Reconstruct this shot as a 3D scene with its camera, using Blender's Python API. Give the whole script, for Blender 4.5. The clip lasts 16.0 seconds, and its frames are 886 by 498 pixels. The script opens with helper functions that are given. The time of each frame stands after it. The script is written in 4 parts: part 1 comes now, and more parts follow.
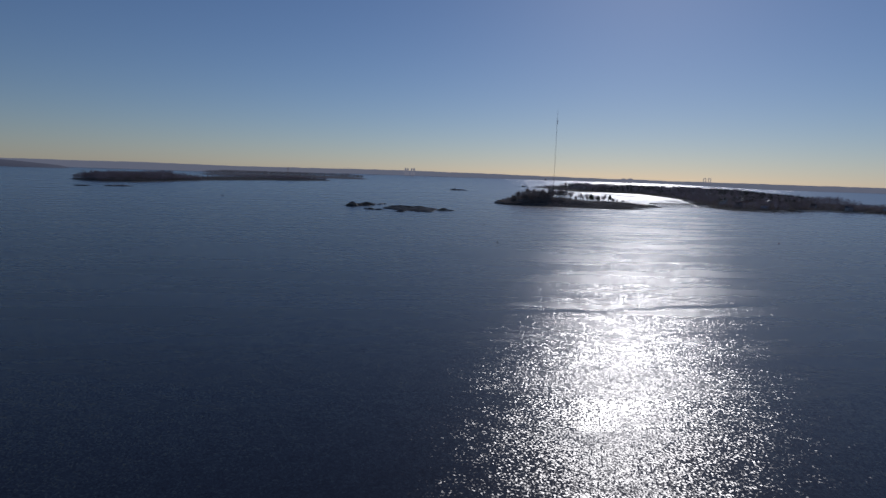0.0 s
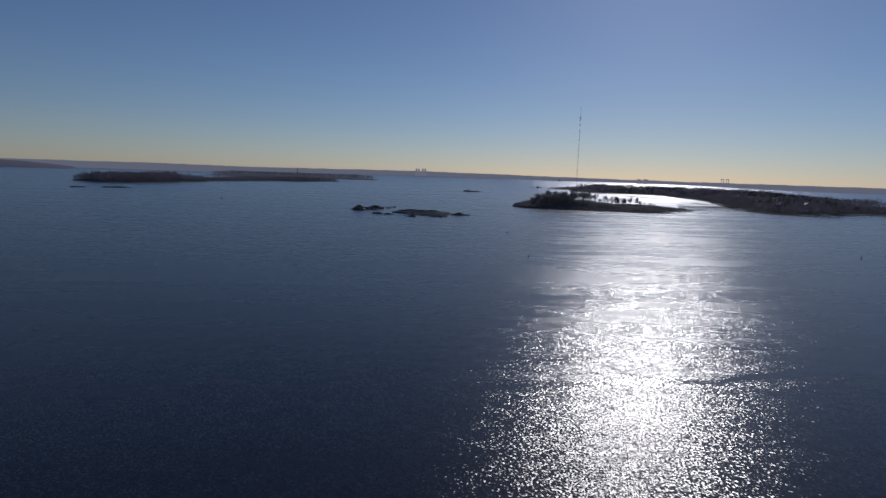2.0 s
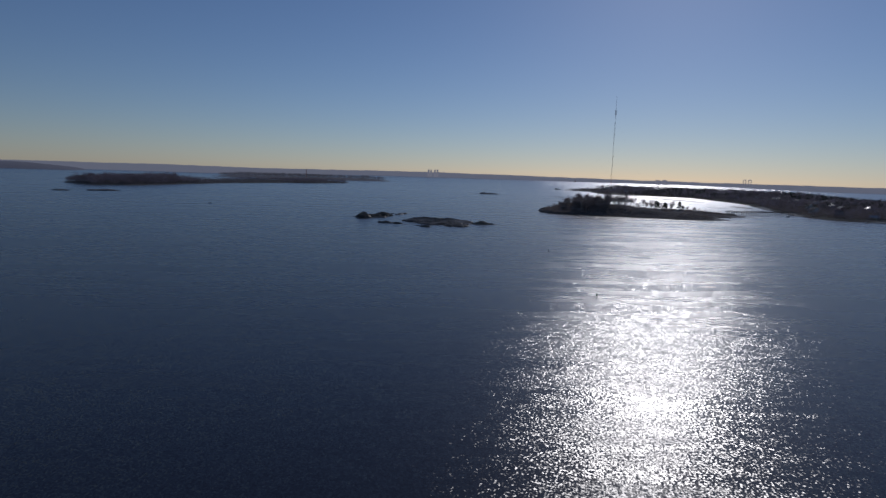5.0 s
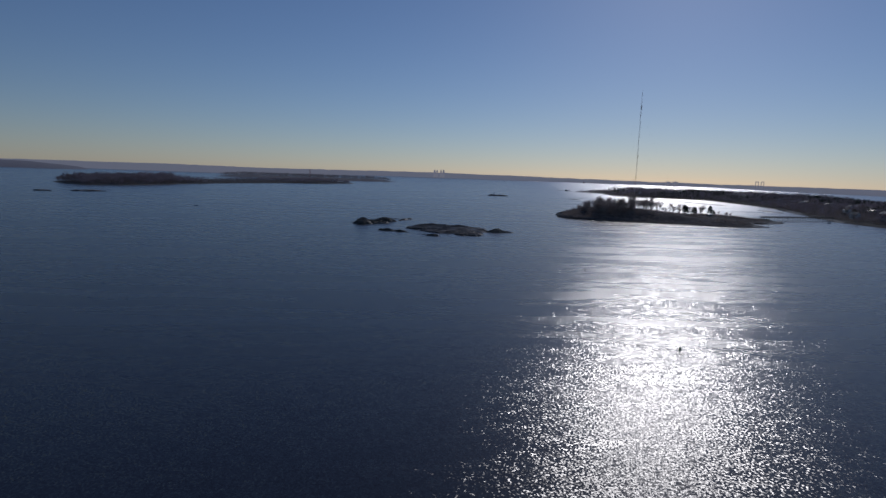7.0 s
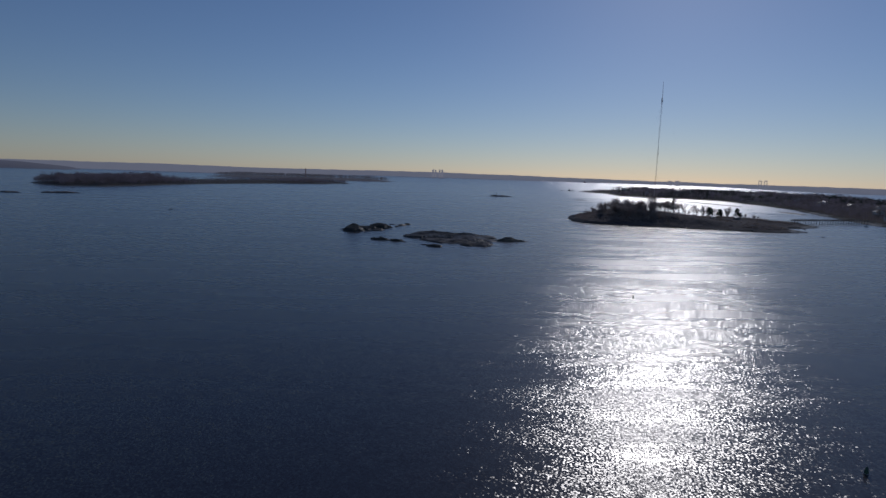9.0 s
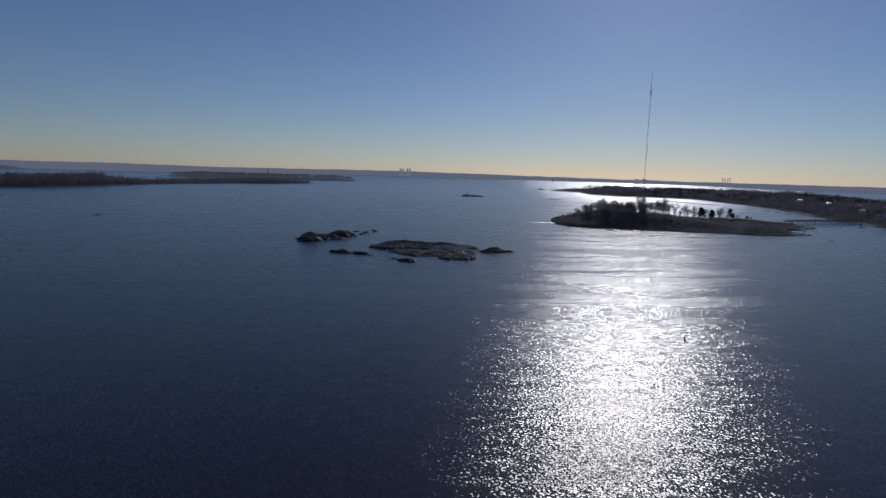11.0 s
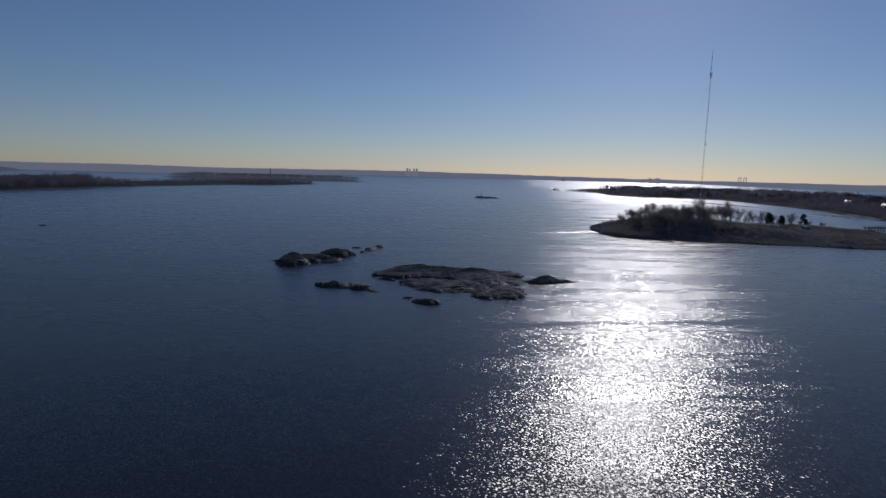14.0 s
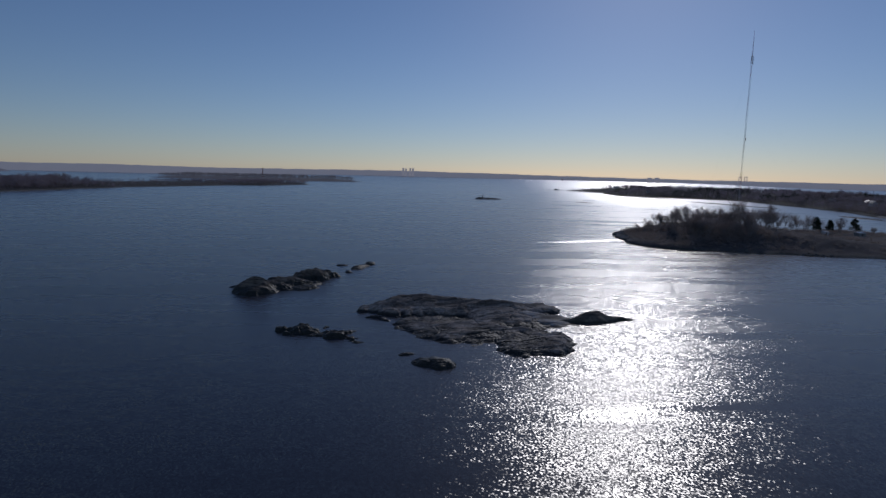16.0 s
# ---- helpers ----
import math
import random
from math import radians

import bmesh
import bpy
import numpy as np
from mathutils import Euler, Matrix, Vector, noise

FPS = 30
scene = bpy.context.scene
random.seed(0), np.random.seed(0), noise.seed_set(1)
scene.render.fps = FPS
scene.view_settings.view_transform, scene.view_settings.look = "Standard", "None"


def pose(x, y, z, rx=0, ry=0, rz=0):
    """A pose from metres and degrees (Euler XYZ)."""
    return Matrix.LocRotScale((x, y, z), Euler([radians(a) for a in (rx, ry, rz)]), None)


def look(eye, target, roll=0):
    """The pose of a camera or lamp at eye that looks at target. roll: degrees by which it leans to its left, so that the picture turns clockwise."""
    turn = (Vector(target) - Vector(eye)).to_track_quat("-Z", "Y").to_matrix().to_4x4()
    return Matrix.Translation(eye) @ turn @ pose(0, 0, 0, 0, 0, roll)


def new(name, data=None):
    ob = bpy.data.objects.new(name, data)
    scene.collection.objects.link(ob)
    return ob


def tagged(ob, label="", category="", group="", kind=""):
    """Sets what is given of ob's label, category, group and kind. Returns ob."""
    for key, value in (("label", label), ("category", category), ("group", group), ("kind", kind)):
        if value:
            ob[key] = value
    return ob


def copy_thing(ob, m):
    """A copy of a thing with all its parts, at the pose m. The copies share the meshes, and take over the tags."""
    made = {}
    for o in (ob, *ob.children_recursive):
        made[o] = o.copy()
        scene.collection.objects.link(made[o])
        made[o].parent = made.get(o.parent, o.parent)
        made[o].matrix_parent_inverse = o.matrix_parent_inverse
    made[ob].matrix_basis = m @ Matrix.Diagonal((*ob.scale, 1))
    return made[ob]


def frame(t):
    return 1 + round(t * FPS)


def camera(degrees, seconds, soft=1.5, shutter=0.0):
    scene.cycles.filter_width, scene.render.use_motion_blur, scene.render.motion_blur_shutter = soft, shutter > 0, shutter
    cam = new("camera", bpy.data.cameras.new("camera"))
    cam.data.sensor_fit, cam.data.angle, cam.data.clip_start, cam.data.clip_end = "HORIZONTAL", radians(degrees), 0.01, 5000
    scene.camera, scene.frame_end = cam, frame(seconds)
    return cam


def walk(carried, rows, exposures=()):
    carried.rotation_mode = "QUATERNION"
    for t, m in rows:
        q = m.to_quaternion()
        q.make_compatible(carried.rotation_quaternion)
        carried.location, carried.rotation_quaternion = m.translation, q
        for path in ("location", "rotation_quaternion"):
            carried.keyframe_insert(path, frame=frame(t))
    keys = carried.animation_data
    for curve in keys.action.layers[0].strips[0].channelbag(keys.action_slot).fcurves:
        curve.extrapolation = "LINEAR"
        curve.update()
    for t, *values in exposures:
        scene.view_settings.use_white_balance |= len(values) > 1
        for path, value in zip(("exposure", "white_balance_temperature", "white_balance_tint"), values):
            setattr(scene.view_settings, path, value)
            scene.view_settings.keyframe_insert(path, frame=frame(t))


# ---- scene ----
cam = camera(76.8, 16.0)
PATH = [
    (0, (4.276, -2.281, 48.515), (4.44, -0.306, 48.247), 1.9),
    (0.5, (4.251, 14.812, 48.518), (4.42, 16.786, 48.251), 1.7),
    (1, (4.232, 31.906, 48.527), (4.402, 33.881, 48.26), 1.9),
    (1.5, (4.18, 49.039, 48.54), (4.331, 51.015, 48.272), 2.1),
    (2, (4.032, 66.235, 48.552), (4.158, 68.213, 48.285), 1.9),
    (2.5, (3.826, 83.545, 48.569), (3.947, 85.523, 48.301), 2.1),
    (3, (3.564, 101.033, 48.588), (3.676, 103.012, 48.322), 2.1),
    (3.5, (3.288, 118.661, 48.614), (3.397, 120.64, 48.347), 2.2),
    (4, (3.033, 136.324, 48.649), (3.134, 138.303, 48.382), 2.0),
    (6.5, (1.843, 224.564, 48.948), (1.912, 226.546, 48.686), 2.0),
    (7, (1.555, 242.03, 48.973), (1.62, 244.012, 48.709), 2.0),
    (7.5, (1.143, 259.33, 48.98), (1.203, 261.311, 48.717), 2.0),
    (8, (0.676, 276.552, 48.989), (0.734, 278.534, 48.725), 2.0),
    (8.5, (0.22, 293.734, 48.999), (0.275, 295.715, 48.735), 1.9),
    (9, (-0.19, 310.942, 49.005), (-0.119, 312.923, 48.74), 1.9),
    (11.5, (-1.993, 397.165, 48.748), (-1.799, 399.138, 48.483), 1.7),
    (12, (-2.386, 414.346, 48.717), (-2.217, 416.322, 48.453), 1.5),
    (12.5, (-2.846, 431.463, 48.683), (-2.69, 433.439, 48.417), 1.8),
    (13, (-3.32, 448.539, 48.643), (-3.162, 450.515, 48.379), 1.4),
    (13.5, (-3.792, 465.561, 48.593), (-3.63, 467.536, 48.328), 1.6),
    (14, (-4.175, 482.574, 48.535), (-4.012, 484.549, 48.269), 1.5),
    (14.5, (-4.317, 499.679, 48.501), (-4.152, 501.654, 48.231), 1.6),
    (15, (-4.228, 516.931, 48.498), (-4.058, 518.906, 48.231), 1.5),
    (15.5, (-3.919, 534.319, 48.524), (-3.746, 536.293, 48.256), 1.4),
    (16, (-3.501, 551.803, 48.568), (-3.325, 553.777, 48.301), 1.4),
]
walk(cam, [(t, look(eye, target, roll)) for t, eye, target, roll in PATH],
     exposures=[(0, -1.72, 5830, 20), (12, -1.71, 5830, 20), (14, -1.67, 5830, 20), (16, -1.62, 5830, 20)])

# ---- light ----
SUN_AZ, SUN_EL = 23.8, 24.6  # degrees: clockwise from +y, above the horizon
world = bpy.data.worlds.new("sky")
scene.world = world
world.use_nodes = True
wn = world.node_tree.nodes
sky = wn.new("ShaderNodeTexSky")
sky.sky_type = "NISHITA"
sky.sun_disc = False
sky.sun_elevation = radians(SUN_EL)
sky.sun_rotation = radians(SUN_AZ)
sky.altitude = 50
sky.air_density = 1.0
sky.dust_density = 0.13
sky.ozone_density = 4.0
wn["Background"].inputs["Strength"].default_value = 0.137
world.node_tree.links.new(sky.outputs[0], wn["Background"].inputs["Color"])

sun = new("sun", bpy.data.lights.new("sun", "SUN"))
sun.data.energy = 1.85
sun.data.angle = radians(0.53)
sun.data.color = (1.0, 0.955, 0.82)
sun.matrix_world = look((1000 * math.sin(radians(SUN_AZ)) * math.cos(radians(SUN_EL)),
                         1000 * math.cos(radians(SUN_AZ)) * math.cos(radians(SUN_EL)),
                         1000 * math.sin(radians(SUN_EL))), (0, 0, 0))


# ---- materials ----
def material(name, rough=0.8, metal=0.0):
    m = bpy.data.materials.new(name)
    m.use_nodes = True
    b = m.node_tree.nodes["Principled BSDF"]
    b.inputs["Roughness"].default_value = rough
    b.inputs["Metallic"].default_value = metal
    return m, m.node_tree.nodes, m.node_tree.links, b


def value_noise(nodes, links, scale, detail=3.0, vector=None, rough=0.55):
    n = nodes.new("ShaderNodeTexNoise")
    n.inputs["Scale"].default_value = scale
    n.inputs["Detail"].default_value = detail
    n.inputs["Roughness"].default_value = rough
    if vector is None:
        c = nodes.new("ShaderNodeNewGeometry").outputs["Position"]
    else:
        c = vector
    links.new(c, n.inputs["Vector"])
    return n


def ramp(nodes, links, fac, stops):
    r = nodes.new("ShaderNodeValToRGB")
    while len(r.color_ramp.elements) < len(stops):
        r.color_ramp.elements.new(0.5)
    for e, (p, c) in zip(r.color_ramp.elements, stops):
        e.position, e.color = p, (*c, 1)
    links.new(fac, r.inputs["Fac"])
    return r.outputs["Color"]


def mixed(nodes, links, fac, a, b, mode="MIX"):
    m = nodes.new("ShaderNodeMix")
    m.data_type, m.blend_type = "RGBA", mode
    for sock, v in ((m.inputs["Factor"], fac), (m.inputs["A"], a), (m.inputs["B"], b)):
        if isinstance(v, bpy.types.NodeSocket):
            links.new(v, sock)
        else:
            sock.default_value = v if isinstance(v, float) else (*v, 1)
    return m.outputs["Result"]


def maths(nodes, links, op, a, b=0.0, c=None, clamp=False):
    m = nodes.new("ShaderNodeMath")
    m.operation, m.use_clamp = op, clamp
    for sock, v in zip(m.inputs, (a, b) if c is None else (a, b, c)):
        if isinstance(v, bpy.types.NodeSocket):
            links.new(v, sock)
        else:
            sock.default_value = v
    return m.outputs[0]


def mottled(name, lo, hi, scale, rough=0.85, bump=0.0, second=None, metal=0.0, per_object=0.0, lit_through=0.0):
    """A surface that wanders between two colours at two scales, with a fine relief."""
    m, n, l, b = material(name, rough, metal)
    big = value_noise(n, l, scale * 0.17, 4)
    fine = value_noise(n, l, scale, 5)
    f = maths(n, l, "ADD", maths(n, l, "MULTIPLY", big.outputs["Fac"], 0.55), maths(n, l, "MULTIPLY", fine.outputs["Fac"], 0.45))
    col = ramp(n, l, f, ((0.36, lo), (0.64, hi)))
    if second:
        col = mixed(n, l, maths(n, l, "MULTIPLY", big.outputs["Fac"], 0.6), col, second)
    if per_object:
        info = n.new("ShaderNodeObjectInfo")
        h = n.new("ShaderNodeHueSaturation")
        l.new(maths(n, l, "MULTIPLY_ADD", info.outputs["Random"], 2 * per_object, 1 - per_object), h.inputs["Value"])
        l.new(col, h.inputs["Color"])
        col = h.outputs["Color"]
    l.new(col, b.inputs["Base Color"])
    if bump:
        k = n.new("ShaderNodeBump")
        k.inputs["Distance"].default_value = bump
        l.new(fine.outputs["Fac"], k.inputs["Height"])
        l.new(k.outputs["Normal"], b.inputs["Normal"])
    if lit_through:
        # twigs and needles thinner than their meshes: light from behind comes round them
        t = n.new("ShaderNodeBsdfTranslucent")
        l.new(col, t.inputs["Color"])
        x = n.new("ShaderNodeMixShader")
        x.inputs[0].default_value = lit_through
        l.new(b.outputs[0], x.inputs[1])
        l.new(t.outputs[0], x.inputs[2])
        l.new(x.outputs[0], n["Material Output"].inputs["Surface"])
    return m


def band(nodes, links, x0, y0, x1, y1, width, warp):
    """1 along a line on the water from (x0, y0) to (x1, y1), fading to 0 over its width; warp bends it."""
    mp = nodes.new("ShaderNodeMapping")
    mp.vector_type = "TEXTURE"
    mp.inputs["Location"].default_value = ((x0 + x1) / 2, (y0 + y1) / 2, 0)
    mp.inputs["Rotation"].default_value = (0, 0, math.atan2(y1 - y0, x1 - x0))
    links.new(warp, mp.inputs["Vector"])
    s = nodes.new("ShaderNodeSeparateXYZ")
    links.new(mp.outputs[0], s.inputs[0])
    half = math.hypot(x1 - x0, y1 - y0) / 2
    across = maths(nodes, links, "DIVIDE", s.outputs["Y"], width)
    across = maths(nodes, links, "MULTIPLY", across, across)
    along = maths(nodes, links, "DIVIDE", s.outputs["X"], half)
    along = maths(nodes, links, "POWER", maths(nodes, links, "ABSOLUTE", along), 6.0)
    return maths(nodes, links, "POWER", 2.718, maths(nodes, links, "MULTIPLY", maths(nodes, links, "ADD", across, along), -1.0))


def water_material():
    """Wind-rippled sea: a dark body under a gloss whose facets lean with waves of three sizes."""
    m = bpy.data.materials.new("sea_water")
    m.use_nodes = True
    n, l = m.node_tree.nodes, m.node_tree.links
    n.remove(n["Principled BSDF"])
    pos = n.new("ShaderNodeNewGeometry").outputs["Position"]
    bend = value_noise(n, l, 0.03, 2, pos)
    wv = n.new("ShaderNodeVectorMath")
    wv.operation = "MULTIPLY_ADD"
    l.new(bend.outputs["Color"], wv.inputs[0])
    wv.inputs[1].default_value = (14, 14, 0)
    l.new(pos, wv.inputs[2])
    off = n.new("ShaderNodeVectorMath")
    off.operation = "SUBTRACT"
    l.new(wv.outputs[0], off.inputs[0])
    off.inputs[1].default_value = (7, 7, 0)
    warp = off.outputs[0]

    def stretched(turn, sx, vector):
        mp = n.new("ShaderNodeMapping")
        mp.inputs["Rotation"].default_value = (0, 0, radians(turn))
        mp.inputs["Scale"].default_value = (sx, 1.0, 1.0)
        l.new(vector, mp.inputs["Vector"])
        return mp.outputs[0]

    # gusts and slicks: wide streaks in which the ripples are stronger or weaker
    gust = value_noise(n, l, 0.045, 4, stretched(-8, 0.14, warp), 0.62)
    g = maths(n, l, "MULTIPLY_ADD", gust.outputs["Fac"], GUST, 1.0 - 0.5 * GUST)
    # the open sound beyond the islands is windier than the bay
    place = n.new("ShaderNodeSeparateXYZ")
    l.new(pos, place.inputs[0])
    open_sea = maths(n, l, "DIVIDE", maths(n, l, "SUBTRACT", place.outputs["Y"], 950.0), 900.0, clamp=True)
    lee = maths(n, l, "SUBTRACT", place.outputs["X"], maths(n, l, "MULTIPLY", place.outputs["Y"], 0.13))
    open_sea = maths(n, l, "MULTIPLY", open_sea, maths(n, l, "DIVIDE", lee, 320.0, clamp=True))
    g = maths(n, l, "MULTIPLY", g, maths(n, l, "MULTIPLY_ADD", open_sea, 0.55, 1.0))
    # long thin slick lines drawn out by the current
    slick = value_noise(n, l, 0.016, 3, stretched(-7, 0.10, warp), 0.6)
    line = maths(n, l, "ABSOLUTE", maths(n, l, "SUBTRACT", slick.outputs["Fac"], 0.5))
    line = maths(n, l, "SUBTRACT", 1.0, maths(n, l, "DIVIDE", line, 0.016, clamp=True))
    g = maths(n, l, "MULTIPLY", g, maths(n, l, "MULTIPLY_ADD", line, -0.25, 1.0))
    calm = maths(n, l, "ADD", band(n, l, 30, 188, 150, 207, 2.2, warp), band(n, l, 30, 659, 150, 668, 2.4, warp))
    surf = band(n, l, 105, 953, 183, 978, 3.4, warp)
    g = maths(n, l, "MULTIPLY", g, maths(n, l, "MULTIPLY_ADD", calm, -0.55, 1.0))
    g = maths(n, l, "MULTIPLY_ADD", surf, 0.25, g)

    def lean(scale, turn, sx, detail, amount):
        """Slopes of one size of wave, spread evenly between two limits."""
        w = value_noise(n, l, scale, detail, stretched(turn, sx, pos), 0.5)
        r = n.new("ShaderNodeMapRange")
        r.data_type = "FLOAT_VECTOR"
        l.new(w.outputs["Color"], r.inputs["Vector"])
        r.inputs[7].default_value, r.inputs[8].default_value = (0.3, 0.3, 0.3), (0.7, 0.7, 0.7)
        r.inputs[9].default_value, r.inputs[10].default_value = tuple(-c for c in amount), amount
        return r.outputs["Vector"]

    def plus(a, b):
        v = n.new("ShaderNodeVectorMath")
        l.new(a, v.inputs[0])
        l.new(b, v.inputs[1])
        return v.outputs[0]

    waves = plus(plus(lean(0.30, 12, 0.7, 1, SWELL), lean(0.72, 28, 1.35, 1, CHOP)), lean(2.0, 22, 1.2, 0, RIPPLE))
    # the wind blows along this bearing: crests lie across it
    wind = n.new("ShaderNodeVectorRotate")
    wind.rotation_type = "Z_AXIS"
    wind.inputs["Angle"].default_value = radians(-21)
    l.new(waves, wind.inputs["Vector"])
    sc = n.new("ShaderNodeVectorMath")
    sc.operation = "SCALE"
    l.new(wind.outputs[0], sc.inputs[0])
    l.new(g, sc.inputs["Scale"])
    # a tide rip off the point stands as a low wave face
    rip = n.new("ShaderNodeCombineXYZ")
    l.new(maths(n, l, "MULTIPLY", surf, -0.03), rip.inputs["X"])
    l.new(maths(n, l, "MULTIPLY", surf, -0.15), rip.inputs["Y"])
    rip.inputs["Z"].default_value = 1.0
    norm = n.new("ShaderNodeVectorMath")
    norm.operation = "NORMALIZE"
    l.new(plus(sc.outputs[0], rip.outputs[0]), norm.inputs[0])

    gloss = n.new("ShaderNodeBsdfAnisotropic")
    gloss.distribution = "BECKMANN"
    gloss.inputs["Color"].default_value = (1, 1, 1, 1)
    l.new(maths(n, l, "MULTIPLY_ADD", g, 0.5 * SHEEN, 0.5 * SHEEN), gloss.inputs["Roughness"])
    l.new(norm.outputs[0], gloss.inputs["Normal"])
    body = n.new("ShaderNodeBsdfDiffuse")
    murk = value_noise(n, l, 0.004, 3, stretched(-8, 0.4, pos))
    l.new(ramp(n, l, murk.outputs["Fac"], ((0.35, BODY[0]), (0.65, BODY[1]))), body.inputs["Color"])
    fres = n.new("ShaderNodeFresnel")
    fres.inputs["IOR"].default_value = 1.333
    # waves lean towards the eye at low angles, so the sea never turns into a full mirror
    fac = maths(n, l, "MINIMUM", maths(n, l, "MULTIPLY", maths(n, l, "POWER", fres.outputs[0], 0.7), FRES), MIRROR)
    # steeper, broken facets scatter the sky and the sun more widely
    wide = n.new("ShaderNodeBsdfAnisotropic")
    wide.distribution = "GGX"
    wide.inputs["Color"].default_value = (1, 1, 1, 1)
    wide.inputs["Roughness"].default_value = BROAD
    both = n.new("ShaderNodeMixShader")
    both.inputs[0].default_value = WIDE
    l.new(gloss.outputs[0], both.inputs[1])
    l.new(wide.outputs[0], both.inputs[2])
    mix = n.new("ShaderNodeMixShader")
    l.new(fac, mix.inputs[0])
    l.new(body.outputs[0], mix.inputs[1])
    l.new(both.outputs[0], mix.inputs[2])
    l.new(mix.outputs[0], n["Material Output"].inputs["Surface"])
    return m


GUST = 0.8
SWELL, CHOP, RIPPLE = (0.04, 0.02, 0), (0.07, 0.035, 0), (0.165, 0.068, 0)
SHEEN, FRES, MIRROR = 0.275, 0.68, 0.6
WIDE, BROAD = 0.2, 0.5
BODY = (0.019, 0.013, 0.016), (0.026, 0.019, 0.023)


def rock_material(name, dry_lo, dry_hi, weed, tide, crest_line=9.0):
    """Granite: darker brown on the crests, paler below them, dark wet weed under the tide line, strata as relief."""
    m, n, l, b = material(name, 0.75)
    pos = n.new("ShaderNodeNewGeometry").outputs["Position"]
    big = value_noise(n, l, 0.10, 5, pos, 0.6)
    fine = value_noise(n, l, 0.9, 6, pos, 0.6)
    mp = n.new("ShaderNodeMapping")
    mp.inputs["Rotation"].default_value = (radians(12), radians(8), radians(-14))
    mp.inputs["Scale"].default_value = (0.16, 0.9, 1.6)
    l.new(pos, mp.inputs["Vector"])
    strata = value_noise(n, l, 1.1, 4, mp.outputs[0], 0.6)
    f = maths(n, l, "ADD", maths(n, l, "MULTIPLY", strata.outputs["Fac"], 0.62), maths(n, l, "MULTIPLY", fine.outputs["Fac"], 0.38))
    dry = ramp(n, l, f, ((0.36, tuple(c * 0.25 for c in dry_lo)), (0.43, dry_lo), (0.58, dry_hi)))
    patch = maths(n, l, "MULTIPLY_ADD", maths(n, l, "SUBTRACT", big.outputs["Fac"], 0.5), 7.0, 0.3, clamp=True)
    dry = mixed(n, l, maths(n, l, "MULTIPLY", patch, 0.78), dry, (0.085, 0.062, 0.045))
    s = n.new("ShaderNodeSeparateXYZ")
    l.new(pos, s.inputs[0])
    line = maths(n, l, "MULTIPLY_ADD", big.outputs["Fac"], 2.6, tide - 1.3)
    wet = maths(n, l, "MULTIPLY_ADD", maths(n, l, "SUBTRACT", line, s.outputs["Z"]), 1.4, 0.5, clamp=True)
    above = maths(n, l, "SUBTRACT", s.outputs["Z"], maths(n, l, "MULTIPLY_ADD", big.outputs["Fac"], 4.0, crest_line - 2.0))
    crest_dark = maths(n, l, "MULTIPLY_ADD", above, 1.2, 0.5, clamp=True)
    dry = mixed(n, l, maths(n, l, "MULTIPLY", crest_dark, 0.8), dry, (0.075, 0.058, 0.045))
    weedy = ramp(n, l, fine.outputs["Fac"], ((0.35, tuple(c * 0.5 for c in weed)), (0.65, weed)))
    l.new(mixed(n, l, wet, dry, weedy), b.inputs["Base Color"])
    l.new(maths(n, l, "MULTIPLY_ADD", wet, -0.3, 0.85), b.inputs["Roughness"])
    k = n.new("ShaderNodeBump")
    k.inputs["Distance"].default_value = 0.22
    l.new(f, k.inputs["Height"])
    l.new(k.outputs["Normal"], b.inputs["Normal"])
    return m


def haze_glow_material(name, col, glow, strength):
    """The far shore, with the brighter air in front of it put in as emission."""
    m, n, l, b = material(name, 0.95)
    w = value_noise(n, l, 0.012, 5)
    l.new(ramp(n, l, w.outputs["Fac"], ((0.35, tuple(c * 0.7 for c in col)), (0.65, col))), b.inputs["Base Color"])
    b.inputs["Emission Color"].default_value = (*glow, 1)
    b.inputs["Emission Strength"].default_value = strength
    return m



WATER = water_material()
GRANITE = rock_material("weathered_granite", (0.25, 0.185, 0.14), (0.52, 0.41, 0.33), (0.036, 0.028, 0.019), 1.1, 3.3)
WEEDY = rock_material("weed_dark_granite", (0.085, 0.062, 0.044), (0.26, 0.20, 0.145), (0.038, 0.032, 0.018), 2.4)
BROWN_STONE = rock_material("brown_weathered_stone", (0.15, 0.12, 0.085), (0.30, 0.24, 0.17), (0.06, 0.05, 0.03), 0.7)
PALE_STONE = rock_material("pale_worn_granite", (0.34, 0.30, 0.27), (0.46, 0.42, 0.385), (0.05, 0.042, 0.03), 0.4)
SAND = mottled("pale_shingle", (0.25, 0.22, 0.18), (0.42, 0.38, 0.32), 0.8, 0.9, 0.05)
BARK = mottled("bare_grey_bark", (0.22, 0.195, 0.175), (0.38, 0.34, 0.305), 3.0, 0.9, 0.02, per_object=0.2)
TWIG = mottled("bare_brown_twigs", (0.31, 0.255, 0.23), (0.46, 0.385, 0.35), 1.0, 0.9, per_object=0.25, lit_through=0.5)
NEEDLE = mottled("dark_pine_needles", (0.02, 0.032, 0.018), (0.05, 0.065, 0.034), 1.5, 0.8, per_object=0.2, lit_through=0.3)
BRUSH = mottled("dry_brush", (0.26, 0.21, 0.18), (0.42, 0.345, 0.30), 0.6, 0.95, lit_through=0.5)
WOODS = mottled("bare_winter_woods", (0.19, 0.155, 0.15), (0.46, 0.385, 0.415), 0.08, 0.95, lit_through=0.5)
TIMBER = mottled("weathered_timber", (0.05, 0.042, 0.035), (0.12, 0.10, 0.082), 2.5, 0.85, 0.01)
